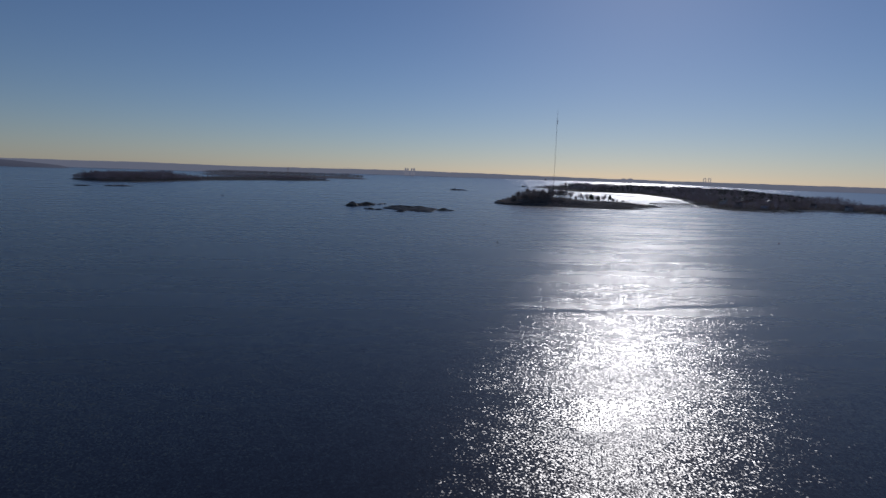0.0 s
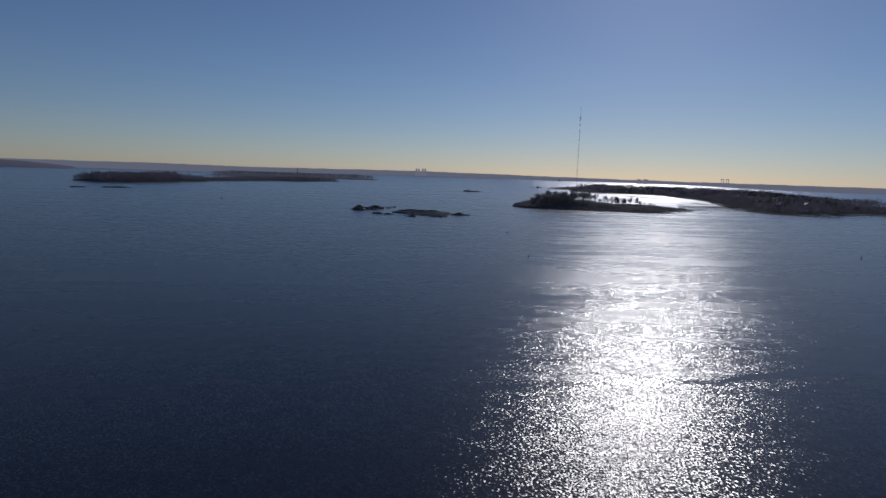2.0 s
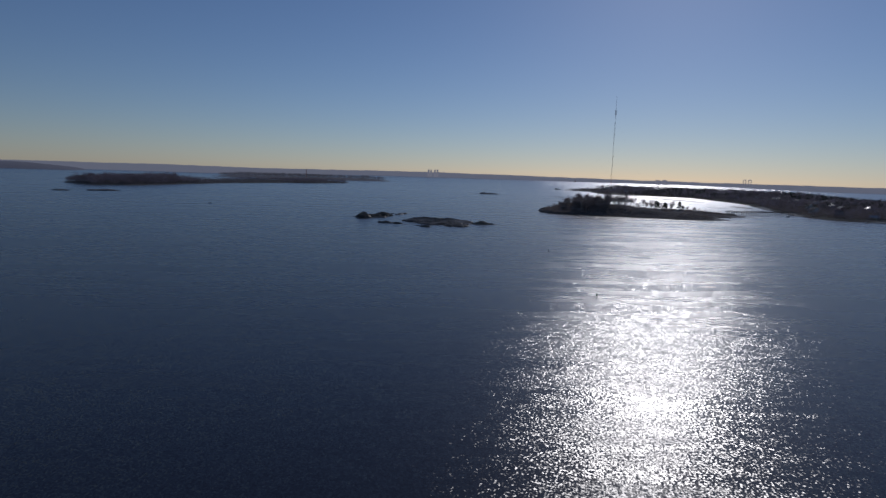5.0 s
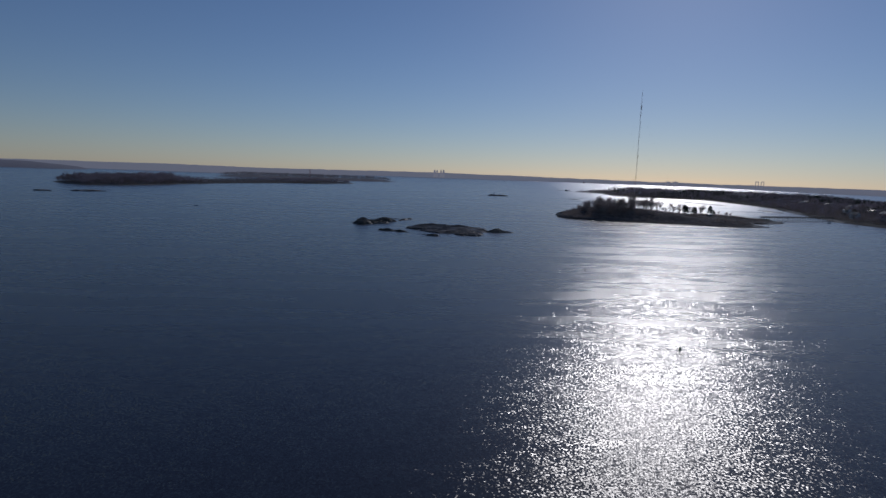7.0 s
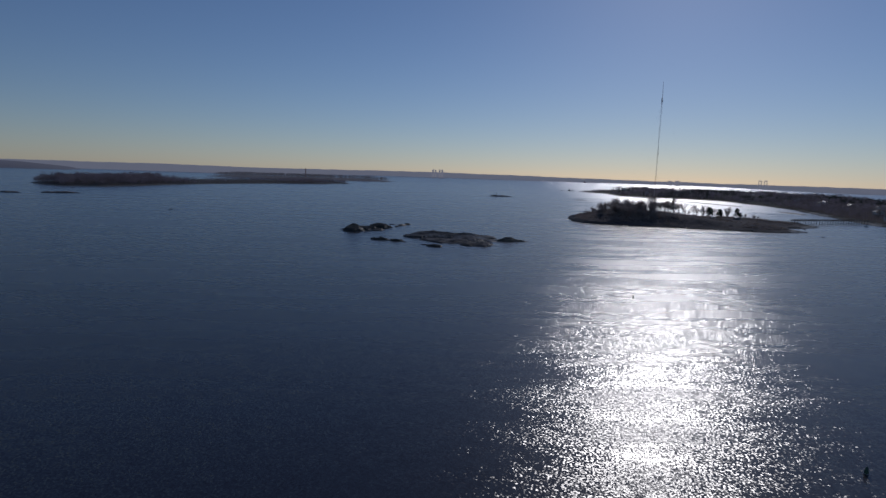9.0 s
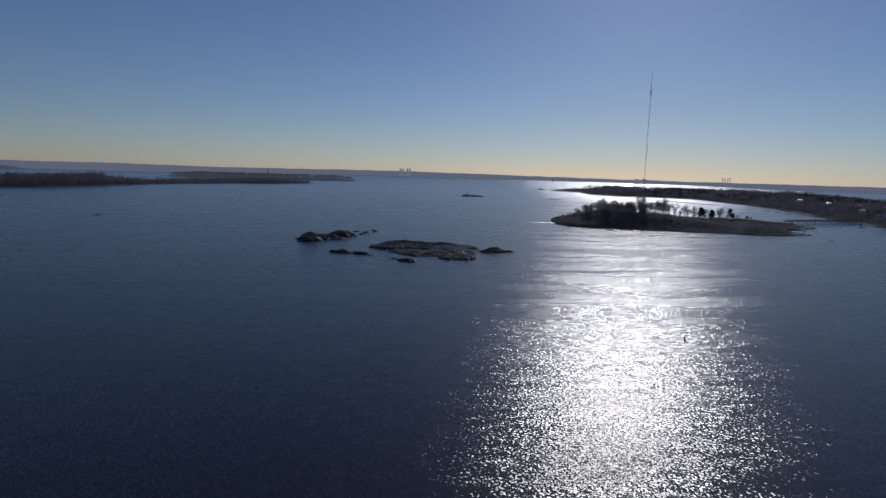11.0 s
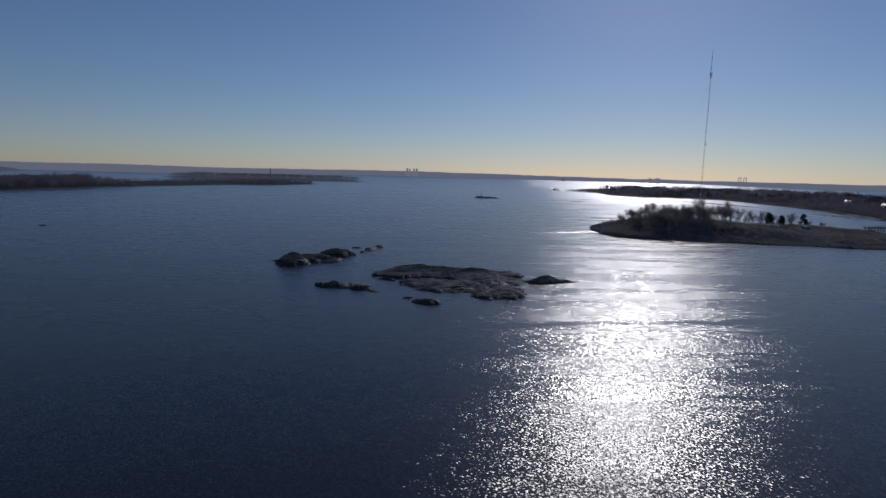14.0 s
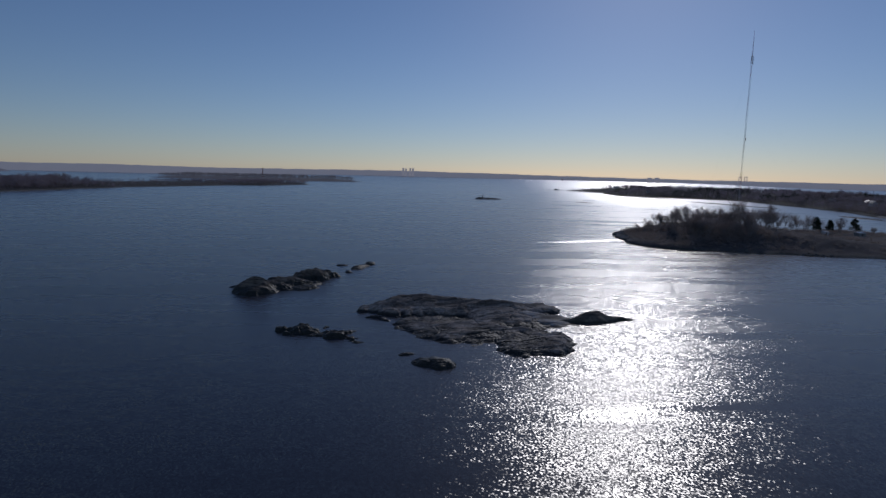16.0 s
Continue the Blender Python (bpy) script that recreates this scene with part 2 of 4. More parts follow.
STEEL_RED = mottled("red_mast_paint", (0.30, 0.045, 0.03), (0.42, 0.07, 0.045), 1.0, 0.5)
STEEL_WHITE = mottled("white_mast_paint", (0.55, 0.54, 0.52), (0.72, 0.71, 0.69), 1.0, 0.5)
GALV = mottled("galvanised_steel", (0.28, 0.28, 0.29), (0.42, 0.42, 0.43), 2.0, 0.45, metal=0.8)
HULL_WHITE = mottled("white_gelcoat", (0.62, 0.62, 0.6), (0.8, 0.8, 0.78), 0.9, 0.3)
BUOY_GREEN = mottled("dark_green_buoy_paint", (0.015, 0.05, 0.03), (0.03, 0.09, 0.05), 2.0, 0.5)
BUOY_RED = mottled("faded_red_buoy_paint", (0.18, 0.03, 0.02), (0.30, 0.05, 0.035), 2.0, 0.5)
DARK_GLASS = mottled("dark_window_glass", (0.02, 0.024, 0.03), (0.04, 0.045, 0.05), 0.5, 0.08)
CONCRETE = mottled("grey_concrete", (0.25, 0.25, 0.25), (0.38, 0.37, 0.36), 0.4, 0.9)
WALLS = [mottled("white_clapboard", (0.6, 0.6, 0.58), (0.75, 0.75, 0.72), 0.7, 0.7),
         mottled("grey_shingle_wall", (0.22, 0.22, 0.21), (0.34, 0.33, 0.32), 0.7, 0.8),
         mottled("red_brick_wall", (0.2, 0.085, 0.06), (0.32, 0.14, 0.10), 0.7, 0.85),
         mottled("tan_clapboard", (0.36, 0.30, 0.22), (0.5, 0.42, 0.32), 0.7, 0.75)]
ROOFS = [mottled("grey_asphalt_roof", (0.07, 0.07, 0.075), (0.14, 0.14, 0.145), 0.9, 0.7),
         mottled("pale_roof", (0.35, 0.35, 0.36), (0.5, 0.5, 0.5), 0.9, 0.46, metal=0.4),
         mottled("brown_asphalt_roof", (0.09, 0.065, 0.05), (0.16, 0.115, 0.09), 0.9, 0.75)]
# far land and buildings glow faintly to stand for the haze over them
FAR_GROUND = haze_glow_material("hazy_far_island", (0.09, 0.085, 0.08), (0.66, 0.68, 0.80), 0.13)
COAST_WOODS = haze_glow_material("hazy_coast_woods", (0.09, 0.09, 0.09), (0.66, 0.69, 0.85), 0.22)
FAR_WOODS = haze_glow_material("hazy_far_woods", (0.10, 0.10, 0.10), (0.69, 0.73, 0.84), 0.50)
FAR_BLOCK = haze_glow_material("hazy_far_masonry", (0.2, 0.2, 0.2), (0.76, 0.75, 0.80), 0.56)


# ---- building helpers ----
def part(name, verts, faces, mat, parent, label="", smooth=False):
    me = bpy.data.meshes.new(name)
    me.from_pydata([tuple(map(float, v)) for v in verts], [], [tuple(map(int, f)) for f in faces])
    me.materials.append(mat)
    if smooth:
        me.polygons.foreach_set("use_smooth", [True] * len(me.polygons))
    me.update()
    ob = new(name, me)
    if parent:
        ob.parent = parent
    if label:
        ob["label"] = label
    return ob


def thing(name, label, category, group="", kind="", at=None):
    ob = new(name)
    ob.empty_display_size = 0.5
    if at is not None:
        ob.matrix_basis = at
    return tagged(ob, label, category, group, kind)


class Form:
    """Vertices and faces of one mesh, gathered piece by piece."""

    def __init__(self):
        self.v, self.f = [], []

    def box(self, x0, y0, z0, x1, y1, z1, chamfer=0.0):
        i = len(self.v)
        c = chamfer
        if not c:
            self.v += [(x, y, z) for z in (z0, z1) for x, y in ((x0, y0), (x1, y0), (x1, y1), (x0, y1))]
            self.f += [tuple(i + k for k in q) for q in ((0, 3, 2, 1), (4, 5, 6, 7), (0, 1, 5, 4), (1, 2, 6, 5), (2, 3, 7, 6), (3, 0, 4, 7))]
        else:
            for z, k in ((z0, 0), (z1 - c, 0), (z1, c)):
                self.v += [(x0 + k, y0 + k, z), (x1 - k, y0 + k, z), (x1 - k, y1 - k, z), (x0 + k, y1 - k, z)]
            self.f += [(i, i + 3, i + 2, i + 1), (i + 8, i + 9, i + 10, i + 11)]
            for r in (0, 4):
                self.f += [(i + r + k, i + r + (k + 1) % 4, i + r + 4 + (k + 1) % 4, i + r + 4 + k) for k in range(4)]
        return self

    def tube(self, p0, p1, r0, r1, sides=5, cap=True):
        p0, p1 = Vector(p0), Vector(p1)
        d = (p1 - p0)
        if d.length < 1e-6:
            return self
        d.normalize()
        a = d.cross(Vector((0, 0, 1)) if abs(d.z) < 0.9 else Vector((1, 0, 0))).normalized()
        b = d.cross(a)
        i = len(self.v)
        for p, r in ((p0, r0), (p1, r1)):
            for k in range(sides):
                t = 2 * math.pi * k / sides
                self.v.append(p + a * (r * math.cos(t)) + b * (r * math.sin(t)))
        self.f += [(i + k, i + (k + 1) % sides, i + sides + (k + 1) % sides, i + sides + k) for k in range(sides)]
        if cap:
            self.f += [tuple(i + k for k in reversed(range(sides))), tuple(i + sides + k for k in range(sides))]
        return self

    def turned(self, profile, sides=12, centre=(0, 0)):
        """A body of revolution from (radius, height) pairs."""
        i = len(self.v)
        for r, z in profile:
            self.v += [(centre[0] + r * math.cos(2 * math.pi * k / sides), centre[1] + r * math.sin(2 * math.pi * k / sides), z) for k in range(sides)]
        for j in range(len(profile) - 1):
            a = i + j * sides
            self.f += [(a + k, a + (k + 1) % sides, a + sides + (k + 1) % sides, a + sides + k) for k in range(sides)]
        self.f += [tuple(i + k for k in reversed(range(sides))), tuple(i + (len(profile) - 1) * sides + k for k in range(sides))]
        return self

    def blade(self, p, q, w, rng):
        """A twig: a thin three-cornered sliver from p to q."""
        p, q = Vector(p), Vector(q)
        s = (q - p).cross(Vector((rng.uniform(-1, 1), rng.uniform(-1, 1), rng.uniform(-1, 1))))
        if s.length < 1e-6:
            return self
        s = s.normalized() * w
        i = len(self.v)
        self.v += [p - s, p + s, q]
        self.f.append((i, i + 1, i + 2))
        return self

    def make(self, name, mat, parent=None, label="", smooth=False):
        return part(name, self.v, self.f, mat, parent, label, smooth)


def lattice(ix, iy, seed):
    h = (ix.astype(np.int64) * 374761393 + iy.astype(np.int64) * 668265263 + seed * 1442695041) & 0x7FFFFFFF
    h = ((h ^ (h >> 13)) * 1274126177) & 0x7FFFFFFF
    return ((h ^ (h >> 16)) & 0xFFFF) / 65535.0


def fbm(x, y, size, octaves=4, seed=1, gain=0.5):
    """Smooth noise about zero over the plan, its largest swells about size metres long."""
    total, amp, freq, norm = 0.0, 1.0, 1.0 / size, 0.0
    for o in range(octaves):
        u, v = x * freq + 17.3 * o, y * freq - 9.1 * o
        iu, iv = np.floor(u), np.floor(v)
        fu, fv = u - iu, v - iv
        fu, fv = fu * fu * (3 - 2 * fu), fv * fv * (3 - 2 * fv)
        a, b = lattice(iu, iv, seed + o), lattice(iu + 1, iv, seed + o)
        c, d = lattice(iu, iv + 1, seed + o), lattice(iu + 1, iv + 1, seed + o)
        total = total + amp * ((a + (b - a) * fu) * (1 - fv) + (c + (d - c) * fu) * fv - 0.5)
        norm += amp
        amp, freq = amp * gain, freq * 2.0
    return 2 * total / norm


def cells(x, y, size, seed):
    """Broken blocks: a random level for each block, and how near a point lies to the crack between two."""
    u, v = x / size, y / size
    iu, iv = np.floor(u), np.floor(v)
    f1, f2 = np.full(x.shape, 9.0), np.full(x.shape, 9.0)
    level = np.zeros(x.shape)
    for a in (-1, 0, 1):
        for b in (-1, 0, 1):
            px, py = iu + a + lattice(iu + a, iv + b, seed), iv + b + lattice(iu + a, iv + b, seed + 7)
            d = np.hypot(u - px, v - py)
            near = d < f1
            f2 = np.where(near, f1, np.minimum(f2, d))
            level = np.where(near, lattice(iu + a, iv + b, seed + 13), level)
            f1 = np.where(near, d, f1)
    return level, (f2 - f1) * size


def inland(x, y, poly):
    """Distance from the outline, positive inside."""
    d = np.full(x.shape, 1e9)
    inside = np.zeros(x.shape, bool)
    for (x0, y0), (x1, y1) in zip(poly, poly[1:] + poly[:1]):
        ex, ey = x1 - x0, y1 - y0
        t = np.clip(((x - x0) * ex + (y - y0) * ey) / (ex * ex + ey * ey), 0, 1)
        d = np.minimum(d, np.hypot(x - x0 - t * ex, y - y0 - t * ey))
        cross = ((y0 > y) != (y1 > y))
        xi = x0 + (y - y0) * ex / np.where(ey == 0, 1e-9, ey)
        inside ^= cross & (x < xi)
    return np.where(inside, d, -d)


def heightfield(name, x0, x1, y0, y1, step, height, mat, low=-0.5, smooth=True):
    """A sheet of land over the plan where height(x, y) rises above low."""
    nx, ny = int((x1 - x0) / step) + 1, int((y1 - y0) / step) + 1
    gx, gy = np.meshgrid(np.linspace(x0, x1, nx), np.linspace(y0, y1, ny))
    z = height(gx, gy)
    up = z > low
    cell = up[:-1, :-1] | up[1:, :-1] | up[:-1, 1:] | up[1:, 1:]
    used = np.zeros(z.shape, bool)
    used[:-1, :-1] |= cell
    used[1:, :-1] |= cell
    used[:-1, 1:] |= cell
    used[1:, 1:] |= cell
    idx = np.cumsum(used).reshape(z.shape) - 1
    verts = np.stack([gx[used], gy[used], np.maximum(z[used], low - 1.0)], 1)
    j, i = np.nonzero(cell)
    faces = np.stack([idx[j, i], idx[j, i + 1], idx[j + 1, i + 1], idx[j + 1, i]], 1)
    return part(name, verts.tolist(), faces.tolist(), mat, None, "", smooth)


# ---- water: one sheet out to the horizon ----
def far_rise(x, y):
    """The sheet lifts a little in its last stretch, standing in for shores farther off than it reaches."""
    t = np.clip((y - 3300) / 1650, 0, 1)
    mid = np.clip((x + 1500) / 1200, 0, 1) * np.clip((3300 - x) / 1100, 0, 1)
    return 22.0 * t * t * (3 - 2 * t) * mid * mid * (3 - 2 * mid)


def water_sheet():
    xs = np.concatenate([np.linspace(-9000, -1500, 8), np.linspace(-1400, 3400, 49), np.linspace(3800, 9000, 6)])
    ys = np.concatenate([np.linspace(-5000, 3200, 10), np.linspace(3300, 4985, 18)])
    gx, gy = np.meshgrid(xs, ys)
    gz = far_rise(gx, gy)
    nx = len(xs)
    faces = [(j * nx + i, j * nx + i + 1, (j + 1) * nx + i + 1, (j + 1) * nx + i) for j in range(len(ys) - 1) for i in range(nx - 1)]
    ob = part("water", np.stack([gx.ravel(), gy.ravel(), gz.ravel()], 1).tolist(), faces, WATER, None, "", True)
    tagged(ob, "dark blue rippled sea water with sun glitter", "water", "", "structure")


water_sheet()


# ---- rocks awash in the bay ----
def lumps_height(lumps, seed, rough, strike=14):
    """Worn bedrock: a few humps run together, cut by clefts and stepped along its layers."""
    def height(x, y):
        wx = x + (5.5 * fbm(x, y, 15, 3, seed) + 2.4 * fbm(x, y, 4.5, 3, seed + 3)) * rough
        wy = y + (5.5 * fbm(x, y, 15, 3, seed + 50) + 2.4 * fbm(x, y, 4.5, 3, seed + 53)) * rough
        wx = wx + 1.1 * rough * fbm(x, y, 1.9, 2, seed + 70)
        wy = wy + 1.1 * rough * fbm(x, y, 1.9, 2, seed + 74)
        z = np.full(x.shape, -3.0)
        for cx, cy, rx, ry, rot, h in lumps:
            c, s = math.cos(radians(rot)), math.sin(radians(rot))
            u, v = ((wx - cx) * c + (wy - cy) * s) / rx, (-(wx - cx) * s + (wy - cy) * c) / ry
            q = u * u + v * v
            zi = np.where(q < 1, h * np.clip(1 - q, 0, 1) ** 0.8, -0.8 * (np.sqrt(q) - 1) * min(rx, ry))
            z = np.maximum(z, zi)
        a = radians(strike)
        along, across = x * math.cos(a) + y * math.sin(a), y * math.cos(a) - x * math.sin(a)
        bumpy = fbm(x, y, 3.0, 4, seed + 33)
        ridge = 1 - 2.2 * np.abs(fbm(along * 0.35, across, 9.0, 4, seed + 9))
        z = np.where(z > 0, z * (0.74 + 0.42 * ridge + 0.5 * fbm(x, y, 16, 2, seed + 90)), z) + 0.2 * rough * bumpy
        inner = np.clip((z + 0.3) / 0.7, 0, 1)
        # layers stand on edge along the strike, each breaking off steeply on one side
        bend = 2.2 * fbm(along * 0.4, across, 7.0, 3, seed + 21)
        for width, lift, k in ((4.2, 0.5, 41), (1.6, 0.22, 45), (0.8, 0.10, 49)):
            s = (across + bend + 0.15 * along) / width
            saw = s - np.floor(s)
            show = np.clip(0.5 + 2.4 * fbm(along * 0.5, across, 6.0, 3, seed + k), 0, 1)
            z = z + inner * rough * show * lift * (np.where(saw < 0.8, saw / 0.8, (1 - saw) / 0.2) - 0.5)
        # blocks split off across them
        for size, lift, cut, k in ((5.5, 0.28, 0.22, 61), (2.2, 0.12, 0.14, 67)):
            level, gap = cells(along * 0.5 + 0.6 * bumpy, across + 0.6 * bumpy, size, seed + k)
            z = z + inner * rough * (lift * (level - 0.5) - cut * np.clip(1 - gap / (0.07 * size), 0, 1))
        return z
    return height


def rock(lumps, seed, label, rough=1.0, step=0.4, mat=None):
    x0 = min(l[0] - max(l[2], l[3]) for l in lumps) - 3
    x1 = max(l[0] + max(l[2], l[3]) for l in lumps) + 3
    y0 = min(l[1] - max(l[2], l[3]) for l in lumps) - 3
    y1 = max(l[1] + max(l[2], l[3]) for l in lumps) + 3
    ob = heightfield("rock", x0, x1, y0, y1, step, lumps_height(lumps, seed, rough), mat or GRANITE, -0.35, False)
    return tagged(ob, label, "rock", "rocks in the bay")


rock([(13, 751, 24, 13, 2, 4.6), (34, 736, 18, 19, -20, 2.2), (32, 747, 17, 8, -6, 3.3), (-5, 746, 10, 6.5, -14, 2.4), (-12, 745.5, 7, 3.2, -8, 1.3), (-9, 735, 5, 1.6, -10, 0.6), (20, 722, 18, 16, 0, 1.7),
      (36, 708, 13, 12, 15, 2.1), (45, 746, 11, 9, 0, 2.2), (8, 729, 11, 11, 30, 1.5)], 3,
     "broad low grey granite ledge with weed-dark edges, ringed by water", 1.0, 0.26)
rock([(-58.5, 777.5, 10, 8.5, 10, 5.0), (-67, 786, 4, 1.3, 10, 0.7)], 9, "large dark rounded boulder with a pale worn crown", 0.45, 0.3, WEEDY)
rock([(-49, 790, 9.5, 19, -37, 3.2), (-41, 804, 8, 12, -37, 5.6), (-53, 786, 10, 9, 0, 2.6), (-44, 789, 13, 10, -30, 1.5),
      (-34, 811, 7, 5, 30, 2.2)], 8, "jagged dark stone ridge behind a rounded boulder", 1.15, 0.3, WEEDY)
rock([(-30.5, 723, 5.2, 5.5, 0, 1.8), (-20, 717, 5.0, 7.5, 25, 1.8), (-25, 719, 4.5, 3, 0, 0.8), (-15.5, 722, 2.4, 3, 0, 1.1), (-17, 707, 2.6, 3.2, 0, 0.7)], 13,
     "weed-covered broken reef of brownish stone", 1.35, 0.26, WEEDY)
rock([(66, 732.5, 10.5, 4.4, 3, 2.9), (72, 733, 7, 2.4, -4, 1.6), (59, 732, 6, 2.2, 0, 1.5)], 17, "long narrow brown stone ledge just above water", 0.6, 0.26, BROWN_STONE)
rock([(49, 733, 8.5, 8, 20, 1.5), (43, 738, 9, 6, 0, 1.9)], 19, "smooth pale slab of granite at the ledge's end", 0.3, 0.3, PALE_STONE)
rock([(7.5, 690, 4.8, 4.6, 40, 1.8), (1, 698, 1.6, 1.2, 0, 0.6)], 21, "small dark wet rock beside the broad ledge", 0.6, 0.25, WEEDY)
rock([(-27.5, 843, 2.7, 2.2, 0, 1.1)], 25, "small dark round rock awash", 0.5, 0.3, WEEDY)
rock([(-20, 836, 9.0, 2.8, 68, 1.4), (-16, 847, 2.6, 2.4, 0, 1.5)], 27, "small dark humped rock awash", 0.5, 0.3, WEEDY)
rock([(-24, 821, 2.2, 1.6, 0, 0.8)], 29, "tiny dark rock barely above water", 0.4, 0.3, WEEDY)
rock([(-633, 1187, 17, 7, 4, 2.4)], 31, "flat dark reef off the wooded island", 0.7, 0.8)
rock([(-576, 1221, 25, 8, 20, 2.2), (-592, 1214, 9, 6, 0, 2.4)], 33, "long flat dark reef off the wooded island", 0.7, 0.8)
rock([(358, 1592, 17, 4, -20, 1.0)], 35, "narrow dark sandbar of stones in bright water", 0.5, 0.8)
rock([(182, 1667, 25, 9, 0, 4.4), (172, 1666, 8, 7, 0, 5.2), (198, 1666, 12, 6, 0, 2.8)], 37, "lone dark rocky islet with a small beacon on top", 1.0, 0.7)
rock([(191, 1008, 7, 13, -12, 3.4), (186, 985, 7, 16, 5, 3.4), (181, 957, 6, 14, 6, 2.8), (189, 934, 11, 6, -35, 2.2)], 39,
     "pale grey granite ledge at the island's bare point", 1.0, 0.45)
rock([(390, 842, 1.8, 1.2, 0, 0.7)], 41, "small dark rock off the island's point", 0.3, 0.2)
rock([(405, 889, 2.6, 1.8, 0, 0.9)], 43, "small dark stone near the shingle point", 0.3, 0.2)
rock([(433, 930, 2.0, 1.5, 0, 0.8)], 45, "tiny dark stone near the shingle point", 0.3, 0.2)

for x, y, rx, ry, rot, seed in ((640, 1926, 100, 13, -69.7, 47), (668, 1630, 128, 13, -80, 48), (656, 1287, 46, 11, -94, 49), (620, 2295, 90, 14, -45.7, 50)):
    rock([(x, y, rx, ry, rot, 1.3)], seed, "long low dark stony spit bared off the town shore", 0.5, 1.4, WEEDY)


# ---- islands ----
NEAR_ISLE = [(186, 1018), (178, 985), (171, 952), (178, 930), (198, 919), (245, 906), (292, 891), (341, 880), (368, 872), (392, 880), (408, 896),
             (411, 908), (407, 924), (416, 936), (436, 942), (458, 953), (472, 967), (482, 979), (480, 993), (491, 1020), (502, 1045), (470, 1062), (420, 1067), (370, 1062), (310, 1062), (250, 1057), (208, 1044)]
TOWN_ISLE = [(590, 2480), (645, 2340), (600, 2010), (720, 1930), (825, 1855), (785, 1620), (752, 1430), (690, 1290), (640, 1150), (612, 1075),
             (592, 1030), (590, 950), (633, 916), (720, 955), (817, 1000), (904, 960), (1050, 935), (1300, 930), (1500, 960), (1500, 1080),
             (1250, 1180), (1180, 1400), (1230, 1700), (1300, 2000), (1260, 2300), (1050, 2500), (800, 2590), (650, 2560)]
WOOD_ISLE = [(-885, 1605), (-830, 1540), (-745, 1478), (-680, 1520), (-655, 1650), (-640, 1780), (-610, 1920), (-550, 2060), (-470, 2230),
             (-390, 2290), (-294, 2530), (-330, 2640), (-520, 2600), (-720, 2300), (-850, 2050), (-930, 1800)]
BACK_ISLE = [(-165, 3300), (-210, 3230), (-420, 3180), (-800, 3150), (-1100, 3200), (-1100, 3500), (-600, 3560), (-250, 3480)]


def near_height(x, y):
    d = inland(x + 5 * fbm(x, y, 22, 3, 61), y + 5 * fbm(x, y, 22, 3, 62), NEAR_ISLE)
    crown = 10.2 - 4.6 * np.clip((x - 312) / 35, 0, 1) - 2.8 * np.clip((x - 400) / 60, 0, 1) - 6.5 * np.clip((200 - x) / 22, 0, 1)
    low = 1.3 - 0.5 * np.clip((x - 400) / 60, 0, 1)
    t = np.clip((d - 2) / 46, 0, 1)
    z = np.where(d > 0, low * np.clip(d / 4, 0, 1) ** 0.6 + (crown - low) * t * t * (3 - 2 * t), d * 0.35)
    left = np.clip((215 - x) / 30, 0, 1)
    z = np.where(d > 0, z + left * 1.8 * np.clip(d / 6, 0, 1), z)
    return z + 0.55 * fbm(x, y, 14, 4, 63) * np.clip((d + 1) / 5, 0, 1) + 0.3 * fbm(x, y, 4, 3, 64) * np.clip((d + 2) / 3, 0, 1)


def town_height(x, y):
    d = inland(x + 14 * fbm(x, y, 70, 3, 71), y + 14 * fbm(x, y, 70, 3, 72), TOWN_ISLE)
    north = np.clip((y - 1250) / 500, 0, 1)
    crown = 8.5 + 5.0 * north - 5.5 * np.clip((x - 850) / 200, 0, 1) * (1 - north)
    t = np.clip((d - 4) / (90 + 60 * north), 0, 1)
    z = np.where(d > 0, 1.6 * np.clip(d / 8, 0, 1) + (crown - 1.6) * t * t * (3 - 2 * t), d * 0.2)
    return z + 1.2 * fbm(x, y, 60, 4, 73) * np.clip(d / 20, 0, 1)


def wood_height(x, y):
    d = inland(x + 9 * fbm(x, y, 60, 3, 81), y + 9 * fbm(x, y, 60, 3, 82), WOOD_ISLE)
    t = np.clip((d - 4) / 70, 0, 1)
    return np.where(d > 0, 1.6 * np.clip(d / 6, 0, 1) + 6.0 * t, d * 0.2) + 0.8 * fbm(x, y, 50, 3, 83) * np.clip(d / 15, 0, 1)


def back_height(x, y):
    d = inland(x + 15 * fbm(x, y, 90, 3, 91), y + 15 * fbm(x, y, 90, 3, 92), BACK_ISLE)
    t = np.clip((d - 4) / 90, 0, 1)
    return np.where(d > 0, 2 + 9.0 * t, d * 0.2) + 1.0 * fbm(x, y, 70, 3, 93) * np.clip(d / 15, 0, 1)


def at_height(fn, x, y):
    return float(fn(np.array([float(x)]), np.array([float(y)]))[0])


